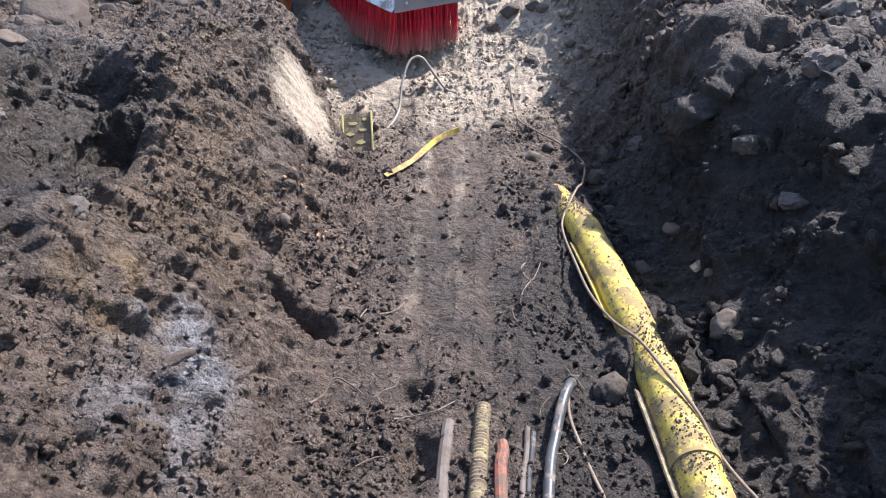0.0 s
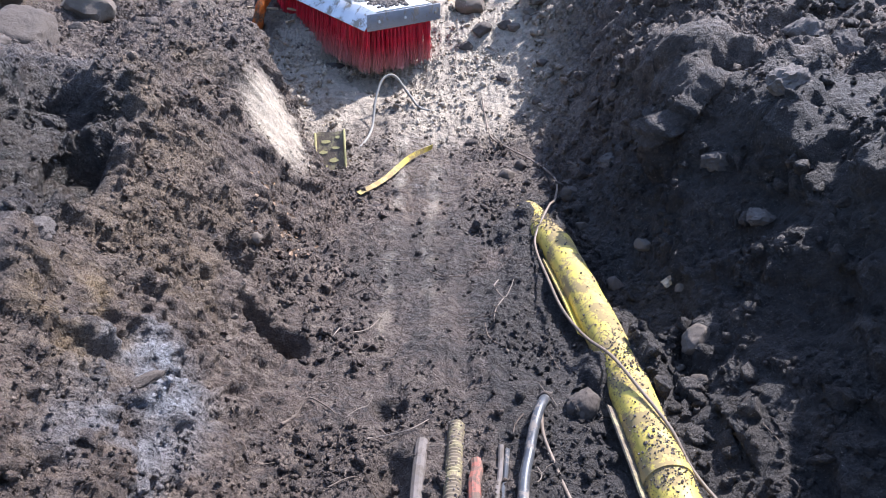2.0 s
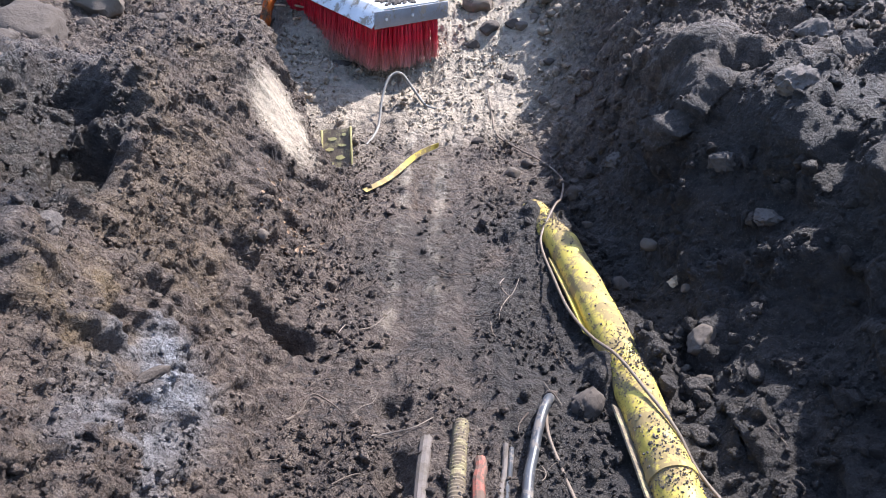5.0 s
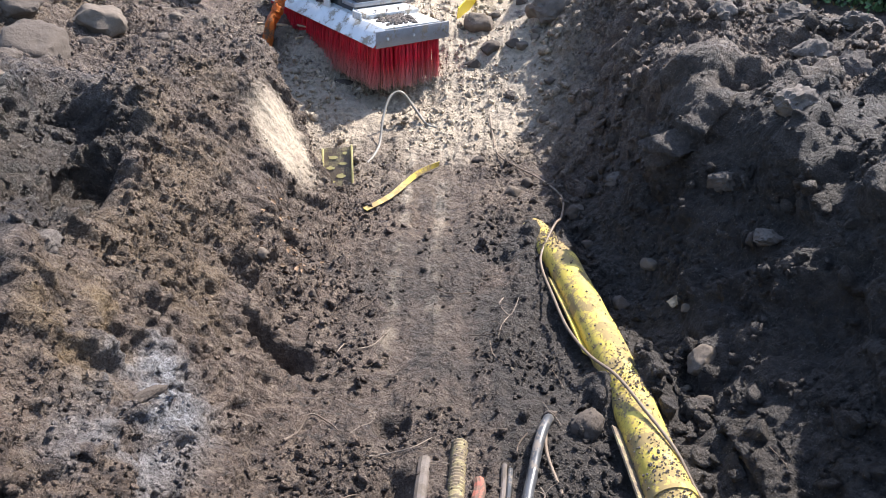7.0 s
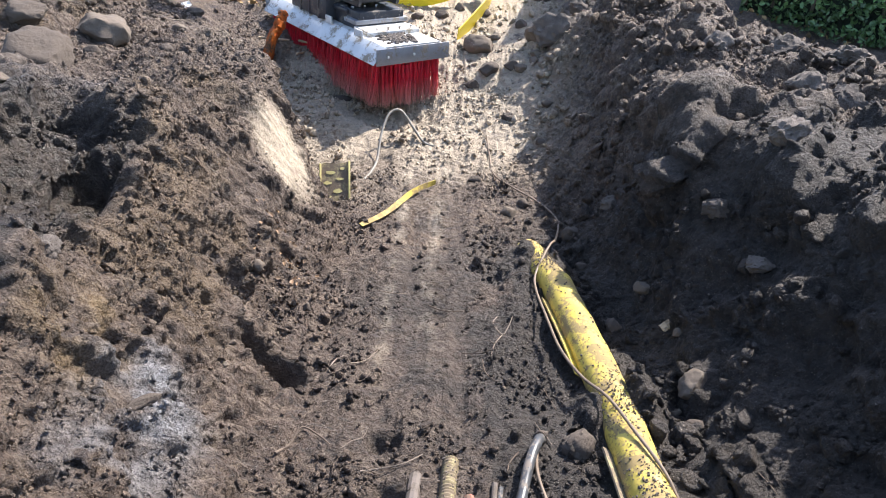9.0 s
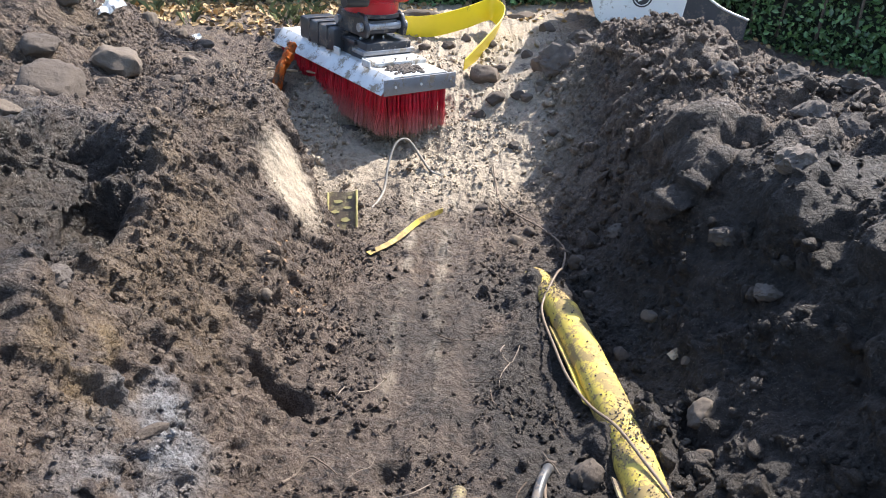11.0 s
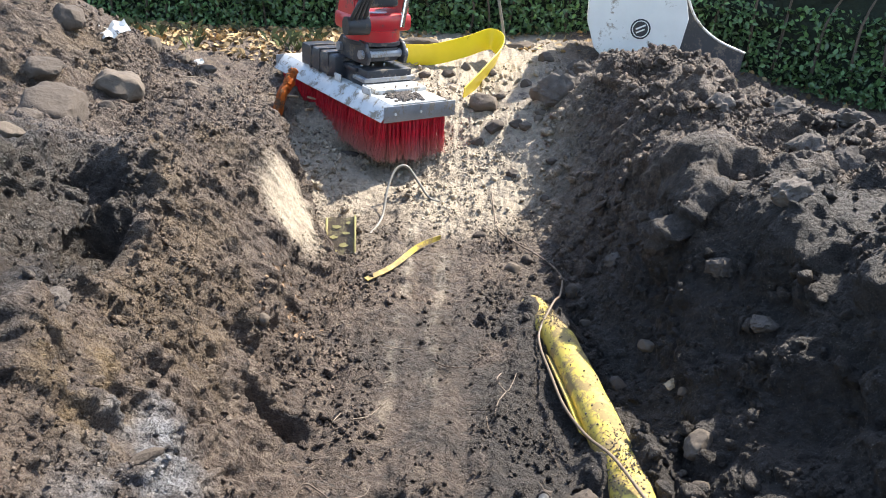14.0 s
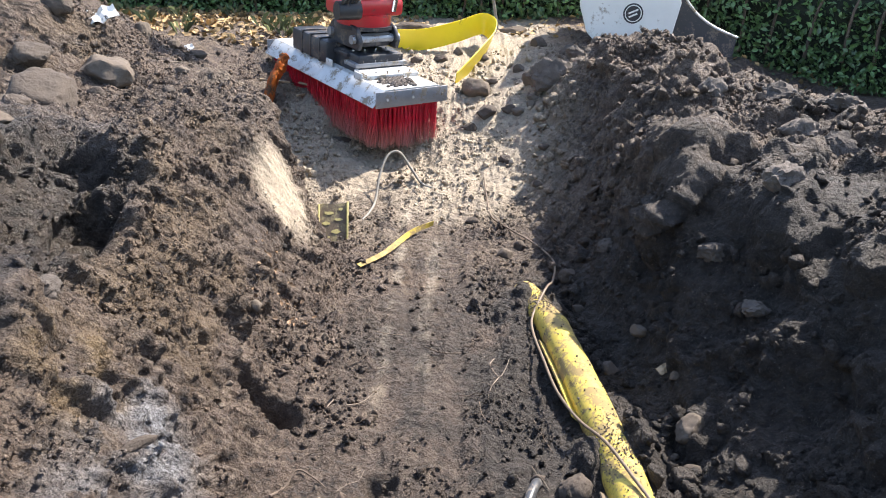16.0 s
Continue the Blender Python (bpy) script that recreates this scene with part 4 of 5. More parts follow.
for x, y, sx, sy, sz, seed in ((1.12, 2.60, 0.12, 0.10, 0.09, 60), (1.34, 2.62, 0.18, 0.14, 0.14, 61), (1.72, 3.68, 0.24, 0.2, 0.16, 62), (1.64, 3.22, 0.19, 0.16, 0.16, 63), (1.78, 3.10, 0.17, 0.15, 0.15, 64), (1.46, 3.95, 0.22, 0.18, 0.16, 65),
                               (0.76, 5.24, 0.32, 0.24, 0.24, 66), (1.26, 4.18, 0.34, 0.14, 0.10, 67), (0.96, 5.6, 0.18, 0.16, 0.14, 68), (0.84, 3.28, 0.13, 0.11, 0.10, 69), (1.2, 2.3, 0.11, 0.1, 0.08, 70), (1.62, 3.08, 0.08, 0.07, 0.06, 71),
                               (0.42, 4.72, 0.10, 0.09, 0.08, 72), (-1.38, 1.9, 0.12, 0.1, 0.08, 73), (-1.05, 1.62, 0.10, 0.10, 0.08, 74), (-1.22, 1.5, 0.1, 0.1, 0.1, 75), (1.95, 3.55, 0.2, 0.18, 0.15, 76), (2.2, 3.3, 0.24, 0.2, 0.18, 77)):
    stone(x, y, (sx, sy, sz), seed, CLOD, "lump of packed dark soil lying on the bank", sink=0.35, name="clod")
# a chip of pale wood and a crumpled sheet
for x, y, z, w, name, m, label, category in ((0.915, 2.34, 0.03, 0.05, "wood_chip", WOOD, "pale chip of wood lying on dark soil", "wood"), (-1.93, 4.22, 0.05, 0.16, "crumpled_sheet", PAPER, "crumpled white sheet caught between stones", "litter"),
                                             (-1.68, 4.85, 0.03, 0.08, "crumpled_sheet", PAPER, "scrap of white sheet on the soil", "litter")):
    bm = bmesh.new()
    bmesh.ops.create_grid(bm, x_segments=8, y_segments=6, size=0.5)
    for v in bm.verts:
        v.co = Vector((v.co.x * w, v.co.y * w * 0.7, w * 0.25 * noise.noise(v.co * 4 + Vector((x, y, 0)))))
    bmesh.ops.solidify(bm, geom=bm.faces[:], thickness=0.004)
    ob = part(name, bm, m)
    ob.matrix_world = pose(x, y, ground_z(x, y) + z, 25, -20, 30)
    tagged(ob, label, category)


# ---- the sweeping brush and the arm that carries it ----
def bristle_rows(x0, y0, x1, y1, tufts, per, seed, out, height):
    """A row of bristle tufts between two points, splayed a little outwards."""
    rng = random.Random(seed)
    bm = bmesh.new()
    for k in range(tufts):
        f = (k + 0.5) / tufts
        cx, cy = x0 + (x1 - x0) * f, y0 + (y1 - y0) * f
        lean = rng.gauss(0, 0.012)
        for _ in range(per):
            a, b = cx + rng.gauss(0, 0.006), cy + rng.gauss(0, 0.006)
            ex, ey = a + out[0] * rng.uniform(0, 0.03) + lean + rng.gauss(0, 0.012), b + out[1] * rng.uniform(0, 0.03) + lean + rng.gauss(0, 0.012)
            low = rng.uniform(-0.015, 0.03)
            w = 0.0022
            ang = rng.uniform(0, 3.14)
            dx, dy = math.cos(ang) * w, math.sin(ang) * w
            levels = [(0.0, a, b), (0.5, a * 0.65 + ex * 0.35, b * 0.65 + ey * 0.35), (1.0, ex, ey)]
            prev = None
            for g, px, py in levels:
                z = height * (1 - g) + low * g
                s = 1.0 - 0.4 * g
                ring = [bm.verts.new((px + dx * s, py + dy * s, z)), bm.verts.new((px - dy * s, py + dx * s, z)), bm.verts.new((px - dx * s, py - dy * s, z))]
                if prev:
                    for j in range(3):
                        bm.faces.new((prev[j], prev[(j + 1) % 3], ring[(j + 1) % 3], ring[j]))
                prev = ring
    return bm


def sweeping_brush(at):
    W, L, H = 0.52, 1.56, 0.28
    t = thing("sweeping_brush", at, "steel-topped sweeping brush with long red bristles, hanging over sand", "brush attachment")
    part("front_bristles", bristle_rows(0.03, 0.02, W - 0.03, 0.02, 15, 26, 1, (0, -1), H), RED_BRISTLE, t, "red bristles with worn pale tips")
    part("back_bristles", bristle_rows(0.03, L - 0.02, W - 0.03, L - 0.02, 15, 20, 2, (0, 1), H), RED_BRISTLE, t)
    part("side_bristles", bristle_rows(0.02, 0.03, 0.02, L - 0.03, 60, 40, 3, (-1, 0), H), RED_BRISTLE, t)
    part("side_bristles", bristle_rows(W - 0.02, 0.03, W - 0.02, L - 0.03, 46, 20, 4, (1, 0), H), RED_BRISTLE, t)
    bm = bmesh.new()
    for k in range(1, 6):
        other = bristle_rows(W * k / 6, 0.06, W * k / 6, L - 0.06, 80, 16, 10 + k, (0, 0), H)
        me = bpy.data.meshes.new("inner")
        other.to_mesh(me)
        other.free()
        bm.from_mesh(me)
        bpy.data.meshes.remove(me)
    part("inner_bristles", bm, RED_BRISTLE, t)
    # deck with turned-down edges
    part("deck", box(bmesh.new(), (W - 0.09, L - 0.01, 0.012), (W / 2, L / 2, H + 0.105), bevel=0.003), STEEL, t, "pale steel deck smeared with sand")
    for name, size, c, m in (("edge_plate", (W + 0.05, 0.008, 0.106), (W / 2, -0.012, H + 0.051), GREY_STEEL), ("edge_plate", (W + 0.05, 0.008, 0.106), (W / 2, L + 0.012, H + 0.051), GREY_STEEL),
                          ("edge_plate", (0.008, L + 0.02, 0.14), (0.002, L / 2, H + 0.056), STEEL), ("edge_plate", (0.008, L + 0.02, 0.14), (W - 0.002, L / 2, H + 0.056), STEEL)):
        lean = 0 if size[0] > 0.1 else (42 if c[0] < W / 2 else -42)
        e = part(name, box(bmesh.new(), size, c, pose(0, 0, 0, 0, lean, 0), bevel=0.002), m, t)
        if size[0] > 0.1:
            for x in (0.06, W - 0.02, W / 2):
                part("bolt", tube(bmesh.new(), [(x, c[1] - 0.012, c[2]), (x, c[1] + 0.012, c[2])], 0.009, 6), STEEL, e)
    bm = bmesh.new()
    rng = random.Random(5)
    for _ in range(160):
        res = bmesh.ops.create_icosphere(bm, subdivisions=1, radius=rng.uniform(0.004, 0.022))
        c = Vector((rng.gauss(0.25, 0.06), rng.gauss(0.16, 0.06), H + 0.112))
        for v in res["verts"]:
            v.co = v.co * rng.uniform(0.8, 1.2) + c
            v.co.z = max(v.co.z, H + 0.108)
    tagged(part("crumb_layer", bm, CLOD, t, "", False), "crumbs of sand and soil", kind="stuff")
    # bolted mounting plates
    for y, z, w, d, m in ((0.34, 0.125, 0.40, 0.20, STEEL), (0.48, 0.165, 0.42, 0.16, GREY_STEEL), (0.63, 0.21, 0.40, 0.18, BLACK_STEEL)):
        p = part("mounting_plate", box(bmesh.new(), (w, d, 0.03), (W / 2 + 0.02, y, H + z), bevel=0.006), m, t)
        for k in range(4):
            x = W / 2 + 0.02 + (k - 1.5) * w / 4.4
            part("bolt", tube(bmesh.new(), [(x, y - d / 2 + 0.02, H + z + 0.01), (x, y - d / 2 + 0.02, H + z + 0.032)], 0.011, 6), CHROME, p)
    part("riser_block", box(bmesh.new(), (0.36, 0.46, 0.13), (W / 2 + 0.02, 0.64, H + 0.165), bevel=0.008), BLACK_STEEL, t)
    # black box added for the arm's dark mass and its shadow on the deck
    black_unit = part("arm_shadow_box", box(bmesh.new(), (0.26, 0.52, 0.16), (0.15, 0.98, H + 0.19), bevel=0.02), BLACK_STEEL, t, "black ribbed box for the dark arm mass and its shadow")
    for k in range(3):
        part("box_rib", box(bmesh.new(), (0.27, 0.02, 0.17), (0.15, 0.82 + 0.13 * k, H + 0.195), bevel=0.004), BLACK_STEEL, black_unit)
    for y in (0.30, 0.70, 1.12):
        part("gusset", box(bmesh.new(), (0.012, 0.10, 0.05), (0.03, y, H + 0.13), bevel=0.003), STEEL, t)
    return t


BRUSH_AT = pose(-0.44, 4.70, 0.30, 5, 0, 38)
ARM_AT = BRUSH_AT @ Matrix.Translation((0, 0, 0.06))
sweeping_brush(BRUSH_AT)


def excavator_arm(at):
    t = thing("excavator_arm", at, "black excavator arm with a red tiltrotator and chrome rods", "excavator arm")
    x = 0.27
    side = [(-0.20, 0.0), (0.20, 0.0), (0.21, 0.08), (0.15, 0.15), (-0.04, 0.17), (-0.17, 0.14), (-0.22, 0.06)]
    coupler = part("quick_coupler", box(bmesh.new(), (0.24, 0.34, 0.10), (x, 0.64, 0.54), bevel=0.02), BLACK_STEEL, t, "black quick coupler dusted with soil")
    for dx in (-0.15, 0.15):
        bm = slab(bmesh.new(), side, 0.03, Matrix.Translation((x + dx, 0.64, 0.48)) @ Matrix(((0, 0, 1, 0), (1, 0, 0, 0), (0, 1, 0, 0), (0, 0, 0, 1))))
        bmesh.ops.bevel(bm, geom=bm.edges[:], offset=0.004, segments=1, affect="EDGES")
        part("cheek", bm, BLACK_STEEL, coupler)
    for y in (0.49, 0.79):
        part("pin", tube(bmesh.new(), [(x - 0.19, y, 0.545), (x + 0.19, y, 0.545)], 0.03, 16), GREY_STEEL, coupler)
    rot = part("tiltrotator", tube(bmesh.new(), [(x, 0.64, 0.62), (x, 0.64, 0.70)], 0.19, 28, smooth_steps=1), RED_PAINT, t, "red tiltrotator housing")
    part("rotor_ring", tube(bmesh.new(), [(x, 0.64, 0.60), (x, 0.64, 0.625)], 0.205, 28, smooth_steps=1), BLACK_STEEL, rot)
    part("housing", box(bmesh.new(), (0.46, 0.30, 0.12), (x, 0.64, 0.745), bevel=0.03), RED_PAINT, rot)
    for dx in (-0.2, 0.2):
        bm = slab(bmesh.new(), [(-0.12, 0), (0.12, 0), (0.09, 0.17), (0.03, 0.22), (-0.03, 0.22), (-0.09, 0.17)], 0.035, Matrix.Translation((x + dx, 0.64, 0.79)) @ Matrix(((0, 0, 1, 0), (1, 0, 0, 0), (0, 1, 0, 0), (0, 0, 0, 1))))
        bmesh.ops.bevel(bm, geom=bm.edges[:], offset=0.006, segments=2, affect="EDGES")
        part("ear", bm, RED_PAINT, rot)
    for dx, tilt in ((-0.13, -0.08), (0.14, 0.10)):
        c = part("tilt_cylinder", tube(bmesh.new(), [(x + dx + tilt * 0.6, 0.50, 1.05), (x + dx + tilt, 0.52, 1.45)], 0.038, 16, smooth_steps=1), BLACK_STEEL, t)
        part("rod", tube(bmesh.new(), [(x + dx, 0.49, 0.72), (x + dx + tilt * 0.6, 0.50, 1.06)], 0.020, 14, smooth_steps=1), CHROME, c)
    # hydraulic drive of the tiltrotator
    part("black_unit", tube(bmesh.new(), [(x - 0.30, 0.50, 0.74), (x - 0.14, 0.48, 0.74)], 0.06, 18, smooth_steps=1), RUBBER, t)
    for k in range(4):
        o = 0.035 * k
        part("hydraulic_hose", tube(bmesh.new(), [(x - 0.28 + o, 0.47, 0.78), (x - 0.26 + o, 0.40, 0.90 + 0.02 * k), (x - 0.16 + o, 0.44, 1.02), (x - 0.08 + o, 0.60, 1.2), (x - 0.06 + o, 0.66, 1.6)], 0.013, 10), RUBBER, t)
    part("link", box(bmesh.new(), (0.24, 0.12, 0.42), (x, 0.60, 1.05), pose(0, 0, 0, -10, 0, 0), bevel=0.02), BLACK_STEEL, t)
    part("stick", box(bmesh.new(), (0.22, 0.30, 1.2), (x, 0.80, 1.55), pose(0, 0, 0, -8, 0, 0), bevel=0.03), BLACK_STEEL, t)
    return t


excavator_arm(ARM_AT)


# ---- behind the trench ----
def yellow_band():
    line = [(-0.66, 6.36, 0.82), (-0.42, 6.28, 0.80), (-0.18, 6.22, 0.82), (0.08, 6.30, 0.88), (0.27, 6.44, 0.93), (0.355, 6.34, 0.90), (0.34, 6.12, 0.83), (0.20, 5.80, 0.71), (0.07, 5.55, 0.60)]
    up = [(0, -0.2, 1), (0, -0.15, 1), (0, -0.2, 1), (0, -0.2, 1), (0.05, -0.1, 1), (0.3, 0, 1), (0.35, -0.25, 1), (0.3, -0.3, 1), (0.2, -0.3, 1)]
    tagged(part("plastic_band", ribbon(bmesh.new(), line, 0.175, 0.006, up), YELLOW_BAND), "broad yellow plastic band bent over on the ground", "plastic band")


yellow_band()
ob = part("stake", tube(bmesh.new(), [(0.44, 6.95, 0.75), (0.40, 6.98, 1.0), (0.24, 7.05, 1.75)], 0.014, 10), WHITE_HOSE)
tagged(ob, "thin pale stake leaning in the ground", "stake")


def digger_bucket():
    t = thing("digger_bucket", pose(1.06, 6.20, 0.72, 0, 0, -8), "white excavator bucket with soil inside, resting behind the heap", "excavator bucket")
    prof = [(0.06, 0.98), (-0.02, 0.62), (-0.02, 0.40), (0.05, 0.20), (0.20, 0.06), (0.40, 0.02), (0.58, 0.05)]
    flip = Matrix(((1, 0, 0, 0), (0, 0, 1, 0), (0, 1, 0, 0), (0, 0, 0, 1)))
    outline = prof + [(0.72, 0.22), (0.76, 0.45), (0.70, 0.70), (0.66, 0.98)]
    for y in (0.0, 0.8):
        bm = slab(bmesh.new(), outline, 0.02, Matrix.Translation((0, y, 0)) @ flip)
        bmesh.ops.bevel(bm, geom=bm.edges[:], offset=0.004, segments=1, affect="EDGES")
        sp = part("side_plate", bm, WHITE_PAINT, t, "white side plate with scuffs")
        if y == 0:
            bm = bmesh.new()
            tube(bm, [(0.40, -0.014, 0.36), (0.40, -0.011, 0.36)], 0.078, 28, smooth_steps=1)
            disc = part("emblem_disc", bm, RUBBER, sp, "dark round emblem")
            bm = bmesh.new()
            for z, w in ((0.375, 0.08), (0.345, 0.07)):
                box(bm, (w, 0.004, 0.012), (0.40, -0.016, z), pose(0, 0, 0, 0, -25, 0), bevel=0)
            tube(bm, [(0.40 + 0.062 * math.cos(a), -0.016, 0.36 + 0.062 * math.sin(a)) for a in np.linspace(0, 2 * math.pi, 25)], 0.004, 6, smooth_steps=1)
            part("emblem_mark", bm, WHITE_PAINT, disc, "pale ring and bars")
    bm = bmesh.new()
    a = [bm.verts.new((x, -0.01, z)) for x, z in prof]
    b = [bm.verts.new((x, 0.81, z)) for x, z in prof]
    for k in range(len(prof) - 1):
        bm.faces.new((a[k], a[k + 1], b[k + 1], b[k]))
    bmesh.ops.solidify(bm, geom=bm.faces[:], thickness=0.02)
    part("shell", bm, WHITE_PAINT, t)
    # the mouth's lower lip runs out to the side, dark with soil
    bm = bmesh.new()
    lip = [(0.66, 0.98), (0.70, 0.70), (0.80, 0.46), (0.98, 0.30), (1.22, 0.20), (1.20, 0.05), (0.6, 0.02), (0.5, 0.3)]
    slab(bm, lip, 0.03, Matrix.Translation((0.02, 0.12, 0)) @ flip)
    inner = part("soiled_lip", bm, BLACK_STEEL, t, "dark soil-stained lip of the bucket")
    part("lip_edge", tube(bmesh.new(), [(x + 0.02, 0.10, z) for x, z in lip[:5]], 0.010, 8), STEEL, inner)


digger_bucket()


def leaf_cloud(name, places, size, material, seed, facing, stretch=0.55):
    """Many single folded leaves, each two quads, as one mesh."""
    rng = np.random.default_rng(seed)
    n = len(places)
    s = size * rng.uniform(0.6, 1.3, n)
    d = rng.normal(0, 1, (n, 3)) + np.array(facing)
    d /= np.linalg.norm(d, axis=1)[:, None]
    u = np.cross(d, rng.normal(0, 1, (n, 3)))
    u /= np.linalg.norm(u, axis=1)[:, None]
    v = np.cross(d, u)
    u, v, d = u * s[:, None], v * (s * stretch)[:, None], d * (s * 0.18)[:, None]
    c = np.asarray(places)
    verts = np.stack([c - u, c - 0.2 * u + v + d, c + 0.35 * u + 0.85 * v + d, c + u, c + 0.35 * u - 0.85 * v + d, c - 0.2 * u - v + d, c - 0.2 * u, c + 0.35 * u], 1).reshape(-1, 3)
    base = np.arange(n)[:, None] * 8
    quads = np.concatenate([base + [0, 6, 1, 1], base + [6, 7, 2, 1], base + [7, 3, 2, 2], base + [0, 5, 6, 6], base + [5, 4, 7, 6], base + [4, 3, 7, 7]], 0)
    faces = [tuple(dict.fromkeys(q)) for q in quads.tolist()]
    me = bpy.data.meshes.new(name)
    me.from_pydata(verts.tolist(), [], faces)
    me.materials.append(material)
    return new(name, me)


rng = np.random.default_rng(4)


def bend(x):
    """The hedge comes nearer on one side."""
    return -1.5 * smooth(1.6, 4.6, x)


def hedge():
    t = thing("hedge", pose(0, 7.6, 0.8), "dark evergreen hedge with glossy leaves behind the dig", "hedge")
    # dark sheet added behind the leaves in place of the hedge's inner shade
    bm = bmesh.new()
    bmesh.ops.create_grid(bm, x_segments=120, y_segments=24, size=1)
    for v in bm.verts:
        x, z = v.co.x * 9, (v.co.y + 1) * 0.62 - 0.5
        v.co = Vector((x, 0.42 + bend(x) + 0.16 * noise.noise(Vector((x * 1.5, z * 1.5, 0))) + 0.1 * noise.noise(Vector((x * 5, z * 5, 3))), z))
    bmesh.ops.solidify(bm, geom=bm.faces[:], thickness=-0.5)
    part("shade_backing", bm, HEDGE_SHADE, t)
    n = 20000
    x, z = rng.uniform(-6, 6.5, n), rng.uniform(0, 1, n) ** 1.2 * 0.8 + 0.02
    z = z - 0.4 * smooth(1.5, 3.0, x)
    y = 0.22 + bend(x) + 0.16 * np.array([noise.noise(Vector((a * 1.7, b * 1.7, 0))) for a, b in zip(x, z)]) + rng.normal(0, 0.09, n) + 0.05
    ob = leaf_cloud("leaves", np.stack([x, y, z], 1), 0.029, LEAF, 6, (0.2, -1.0, 0.7))
    ob.parent = t
    tagged(ob, "glossy dark green leaves", kind="stuff")
    bm = bmesh.new()
    r = random.Random(3)
    for k in range(46):
        x = -6 + 12.5 * k / 46 + r.uniform(-0.1, 0.1)
        b = float(bend(x))
        tube(bm, [(x, 0.3 + b, -0.15), (x + r.uniform(-0.1, 0.1), 0.25 + b, 0.3), (x + r.uniform(-0.2, 0.2), 0.2 + b, 0.65)], [0.016, 0.012, 0.006], 6, smooth_steps=3)
    tagged(part("stem_tangle", bm, ROOT, t), "thin brown stems", kind="stuff")


hedge()


def scatter_places(n, x0, x1, y0, y1, lift, keep):
    out = []
    while len(out) < n:
        x, y = rng.uniform(x0, x1), rng.uniform(y0, y1)
        if keep(x, y):
            out.append((x, y, ground_z(x, y) + lift * rng.uniform(0.3, 1.6)))
    return np.array(out)


litter = scatter_places(2600, -5.0, -0.2, 6.0, 7.7, 0.018, lambda x, y: rng.random() < np.clip((y - 6.0 + 0.25 * noise.noise(Vector((x * 2, y * 2, 0)))) / 0.9, 0, 1) * (1.0 if x < -1.0 else 0.35))
tagged(leaf_cloud("leaf_litter", litter, 0.031, LITTER, 9, (0, 0, 1.6), 0.7), "brown and yellow fallen leaves on the ground before the hedge", "fallen leaves", kind="stuff")
litter = scatter_places(350, 0.0, 4.5, 6.6, 7.8, 0.015, lambda x, y: True)
tagged(leaf_cloud("leaf_litter", litter, 0.03, LITTER, 10, (0, 0, 1.6), 0.7), "fallen leaves and twigs under the hedge", "fallen leaves", kind="stuff")


bits = scatter_places(70, -0.80, -0.50, 2.45, 2.95, 0.008, lambda x, y: rng.random() < math.exp(-((x + 0.64) / 0.08) ** 2 - ((y - 2.70) / 0.14) ** 2))
tagged(leaf_cloud("leaf_litter", bits, 0.014, LEAF_SCRAP, 12, (0.6, 0, 1.2), 0.5), "dry leaf scraps stuck in the cut soil face", "fallen leaves", kind="stuff")


def grass_tufts():
    bm = bmesh.new()
    r = random.Random(8)
    for cx, cy in [(r.uniform(-4.5, -1.1), r.uniform(6.3, 7.5)) for _ in range(30)] + [(-1.35, 6.55), (-1.45, 6.7), (-2.2, 6.3), (-1.25, 6.4)]:
        g = ground_z(cx, cy)
        for _ in range(14):
            a, l = r.uniform(0, 6.28), r.uniform(0.05, 0.14)
            x, y = cx + r.gauss(0, 0.04), cy + r.gauss(0, 0.04)
            dx, dy = math.cos(a), math.sin(a)
            p0, p1, p2, p3 = (x - dy * 0.004, y + dx * 0.004, g - 0.01), (x + dy * 0.004, y - dx * 0.004, g - 0.01), (x + dx * l * 0.3 + dy * 0.003, y + dy * l * 0.3 - dx * 0.003, g + l * 0.7), (x + dx * l * 0.8, y + dy * l * 0.8, g + l * 0.85)
            v = [bm.verts.new(q) for q in (p0, p1, p2, p3)]
            bm.faces.new((v[0], v[1], v[2]))
            bm.faces.new((v[0], v[2], v[3]))
    tagged(part("grass", bm, GRASS), "thin tufts of yellow green grass among leaves", "grass", kind="stuff")


grass_tufts()


# ---- loose soil over everything ----
def ico(sub):
    bm = bmesh.new()
    bmesh.ops.create_icosphere(bm, subdivisions=sub, radius=1)
    v, f = np.array([q.co[:] for q in bm.verts]), np.array([[q.index for q in t.verts] for t in bm.faces])
    bm.free()
    return v, f


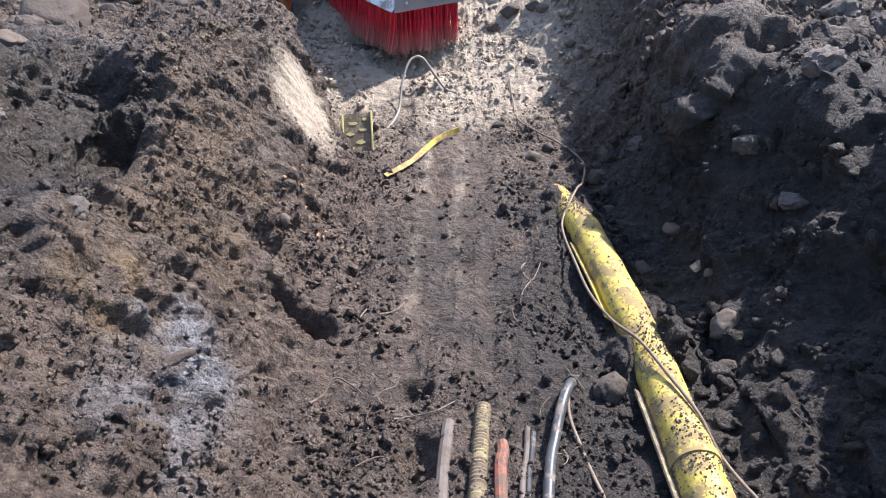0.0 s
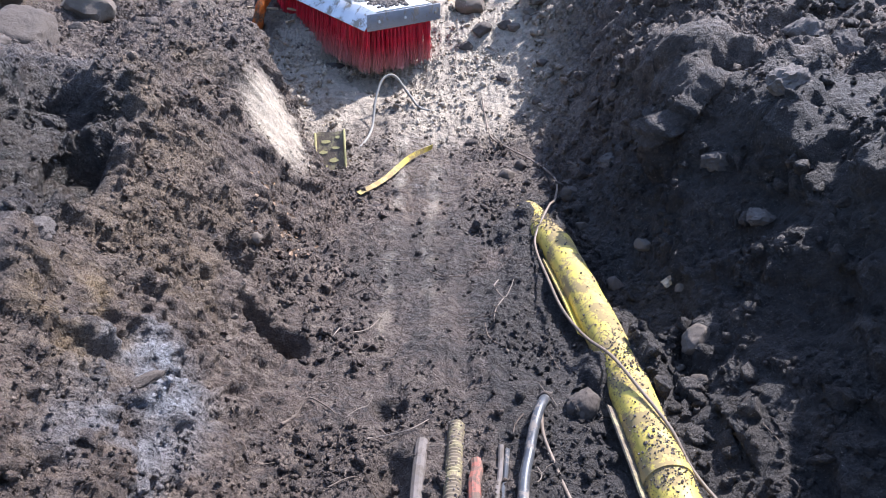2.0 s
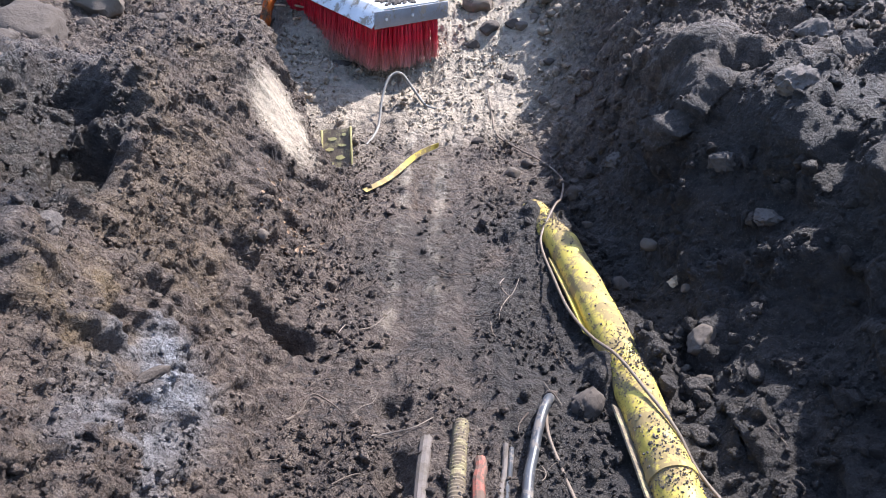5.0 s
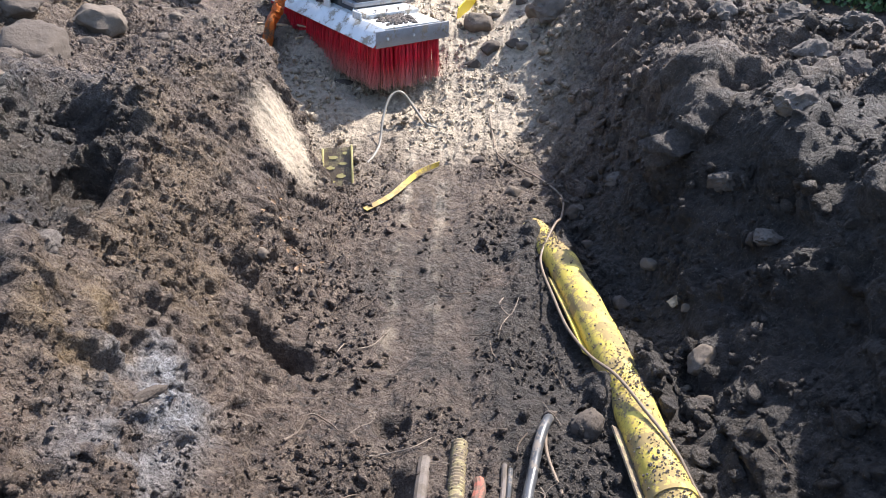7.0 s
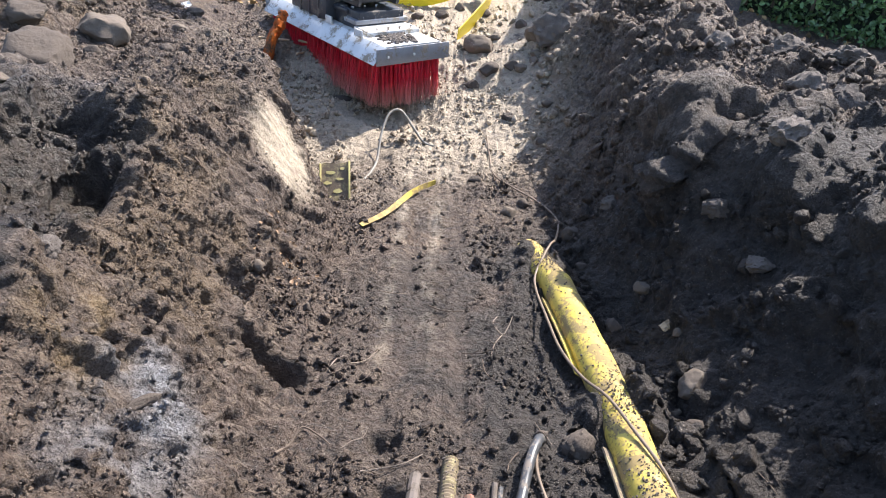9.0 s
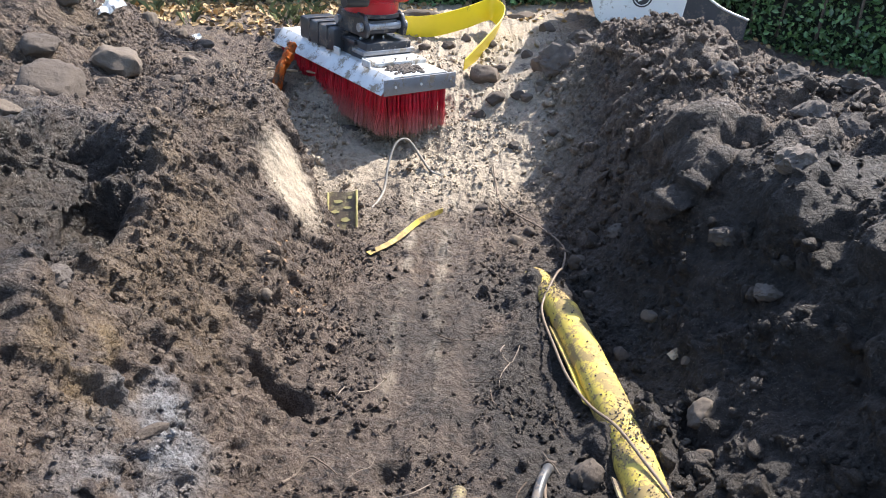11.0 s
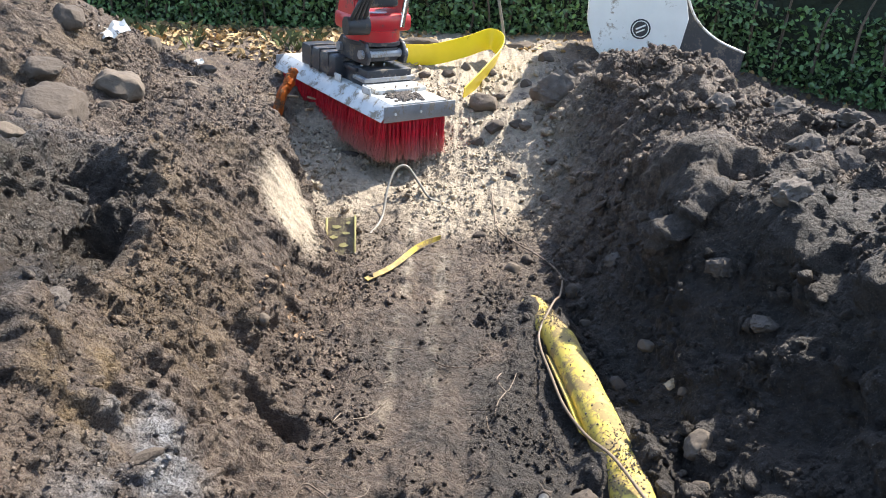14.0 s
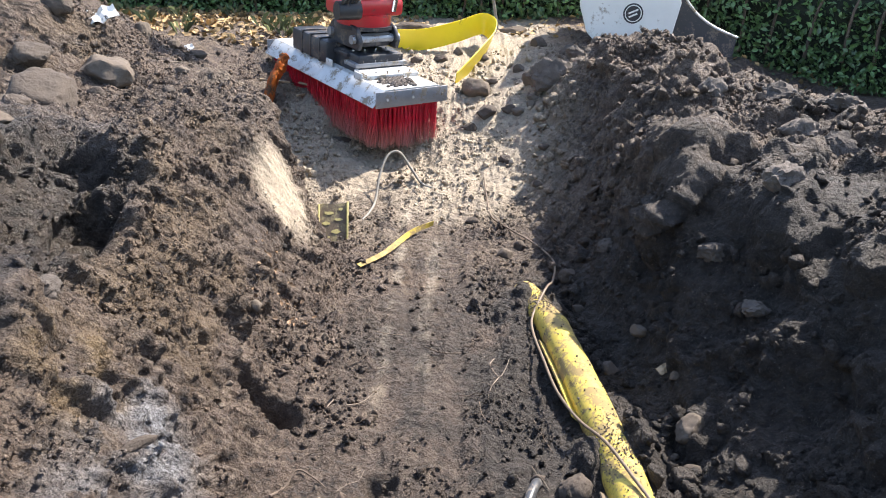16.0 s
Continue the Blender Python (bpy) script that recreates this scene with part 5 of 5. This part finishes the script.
def loose_soil(name, idx, sizes, sub, seed, label, material=SOIL, category="loose soil"):
    """Crumbs and clods lying on the ground at the picked places."""
    g = np.random.default_rng(seed)
    v, f = ico(sub)
    n = len(idx)
    c, nn = GP[idx], GN[idx]
    shape = 1 + 0.24 * g.normal(0, 1, (n, len(v), 1)).clip(-1.6, 1.6)
    axes = g.uniform(0.65, 1.25, (n, 1, 3))
    q = g.normal(0, 1, (n, 4))
    q /= np.linalg.norm(q, axis=1)[:, None]
    w, x, y, z = q.T
    rot = np.stack([np.stack([1 - 2 * (y * y + z * z), 2 * (x * y - z * w), 2 * (x * z + y * w)], 1), np.stack([2 * (x * y + z * w), 1 - 2 * (x * x + z * z), 2 * (y * z - x * w)], 1),
                    np.stack([2 * (x * z - y * w), 2 * (y * z + x * w), 1 - 2 * (x * x + y * y)], 1)], 1)
    body = v[None] * shape
    for _ in range(5):
        way = g.normal(0, 1, (n, 1, 3))
        way /= np.linalg.norm(way, axis=2)[:, :, None]
        over = np.maximum((body * way).sum(2, keepdims=True) - g.uniform(0.3, 0.75, (n, 1, 1)), 0)
        body = body - way * over
    pts = np.einsum("nij,nvj->nvi", rot, body * axes * 1.15) * sizes[:, None, None]
    pts = pts + (c + nn * (sizes * 0.35)[:, None] + np.array([0, 0, 1]) * (sizes * 0.2)[:, None])[:, None, :]
    faces = (f[None] + (np.arange(n) * len(v))[:, None, None]).reshape(-1, 3)
    pts = pts.reshape(-1, 3)
    me = bpy.data.meshes.new(name)
    me.vertices.add(len(pts))
    me.vertices.foreach_set("co", pts.ravel())
    me.loops.add(faces.size)
    me.loops.foreach_set("vertex_index", faces.ravel())
    me.polygons.add(len(faces))
    me.polygons.foreach_set("loop_start", np.arange(len(faces)) * 3)
    me.update(calc_edges=True)
    weights = np.repeat(soil_weights(c), len(v), axis=0)
    weights[:, 3] = 0
    me.color_attributes.new("soil", "FLOAT_COLOR", "POINT").data.foreach_set("color", weights.ravel())
    me.attributes.new("dark_soil_shade", "FLOAT", "POINT").data.foreach_set("value", np.repeat(dark_soil_shade_weight(c), len(v)))
    me.materials.append(material)
    return tagged(new(name, me), label, category, kind="stuff")


def pick_places(n, seed, size_lo, size_hi, steep, wall=0.2, few=1.0, x0=-2.3, x1=2.6, y0=0.9, y1=6.4):
    g = np.random.default_rng(seed)
    x, y, z = GP.T
    ok = np.flatnonzero((x > x0) & (x < x1) & (y > y0) & (y < y1))
    dens = np.clip(0.25 + 0.9 * fbm(GP[ok], 0.3, 3, seed=seed), 0.03, 1) * np.clip((GN[ok, 2] - steep) / 0.3, wall, 1)
    track = smooth(0.28, 0.12, np.abs(x[ok] + 0.03)) * smooth(1.9, 2.4, y[ok]) * smooth(4.4, 4.0, y[ok])
    sandy = smooth(4.0, 4.6, y[ok]) * smooth(0.75, 0.4, x[ok]) * smooth(-1.4, -0.9, x[ok])
    face = bump_at(y[ok], z[ok], 3.26, 0.48, 0.25, 0.24, 1.0, 0, 5) * smooth(-0.45, -0.6, x[ok])
    dens = dens * (1 - 0.93 * np.clip(face, 0, 1)) * (1 - 0.8 * track) * (1 - 0.25 * sandy) * smooth(0.03, 0.07, np.abs(x[ok] - 0.6) + 0.06 * (np.abs(y[ok] - 2.2) > 0.9))
    # vertices lie closer together in the middle of the ground mesh
    spread = np.where((np.abs(x[ok]) < 1.75) & (y[ok] < 4.9), 1.0, 2.5)
    pr = dens * spread
    pr = pr * np.where((x[ok] < -0.45) & (y[ok] < 3.9), few, 1.0)
    idx = g.choice(ok, n, replace=False, p=pr / pr.sum())
    return idx, size_lo * (size_hi / size_lo) ** (g.random(n) ** 2.6)


i, s = pick_places(34000, 101, 0.0028, 0.0125, 0.3, 0.9)
loose_soil("loose_crumbs", i, s, 1, 1, "crumbs of loose dark soil strewn over trench and banks")
i, s = pick_places(3000, 102, 0.008, 0.024, 0.4, 0.5, few=0.6)
loose_soil("loose_clods", i, s, 2, 2, "small clods of loose soil strewn over trench and banks")
i, s = pick_places(1300, 103, 0.012, 0.04, 0.25, 0.6, x0=0.62, x1=2.6, y0=1.2)
loose_soil("loose_clods", i, s, 2, 3, "clods of loose soil heaped on the dark bank")
i, s = pick_places(420, 104, 0.003, 0.011, 0.2, 0.9)
loose_soil("pebbles", i, s, 2, 4, "tiny pale pebbles stuck in the dug soil", STONE_PALE, "pebbles")
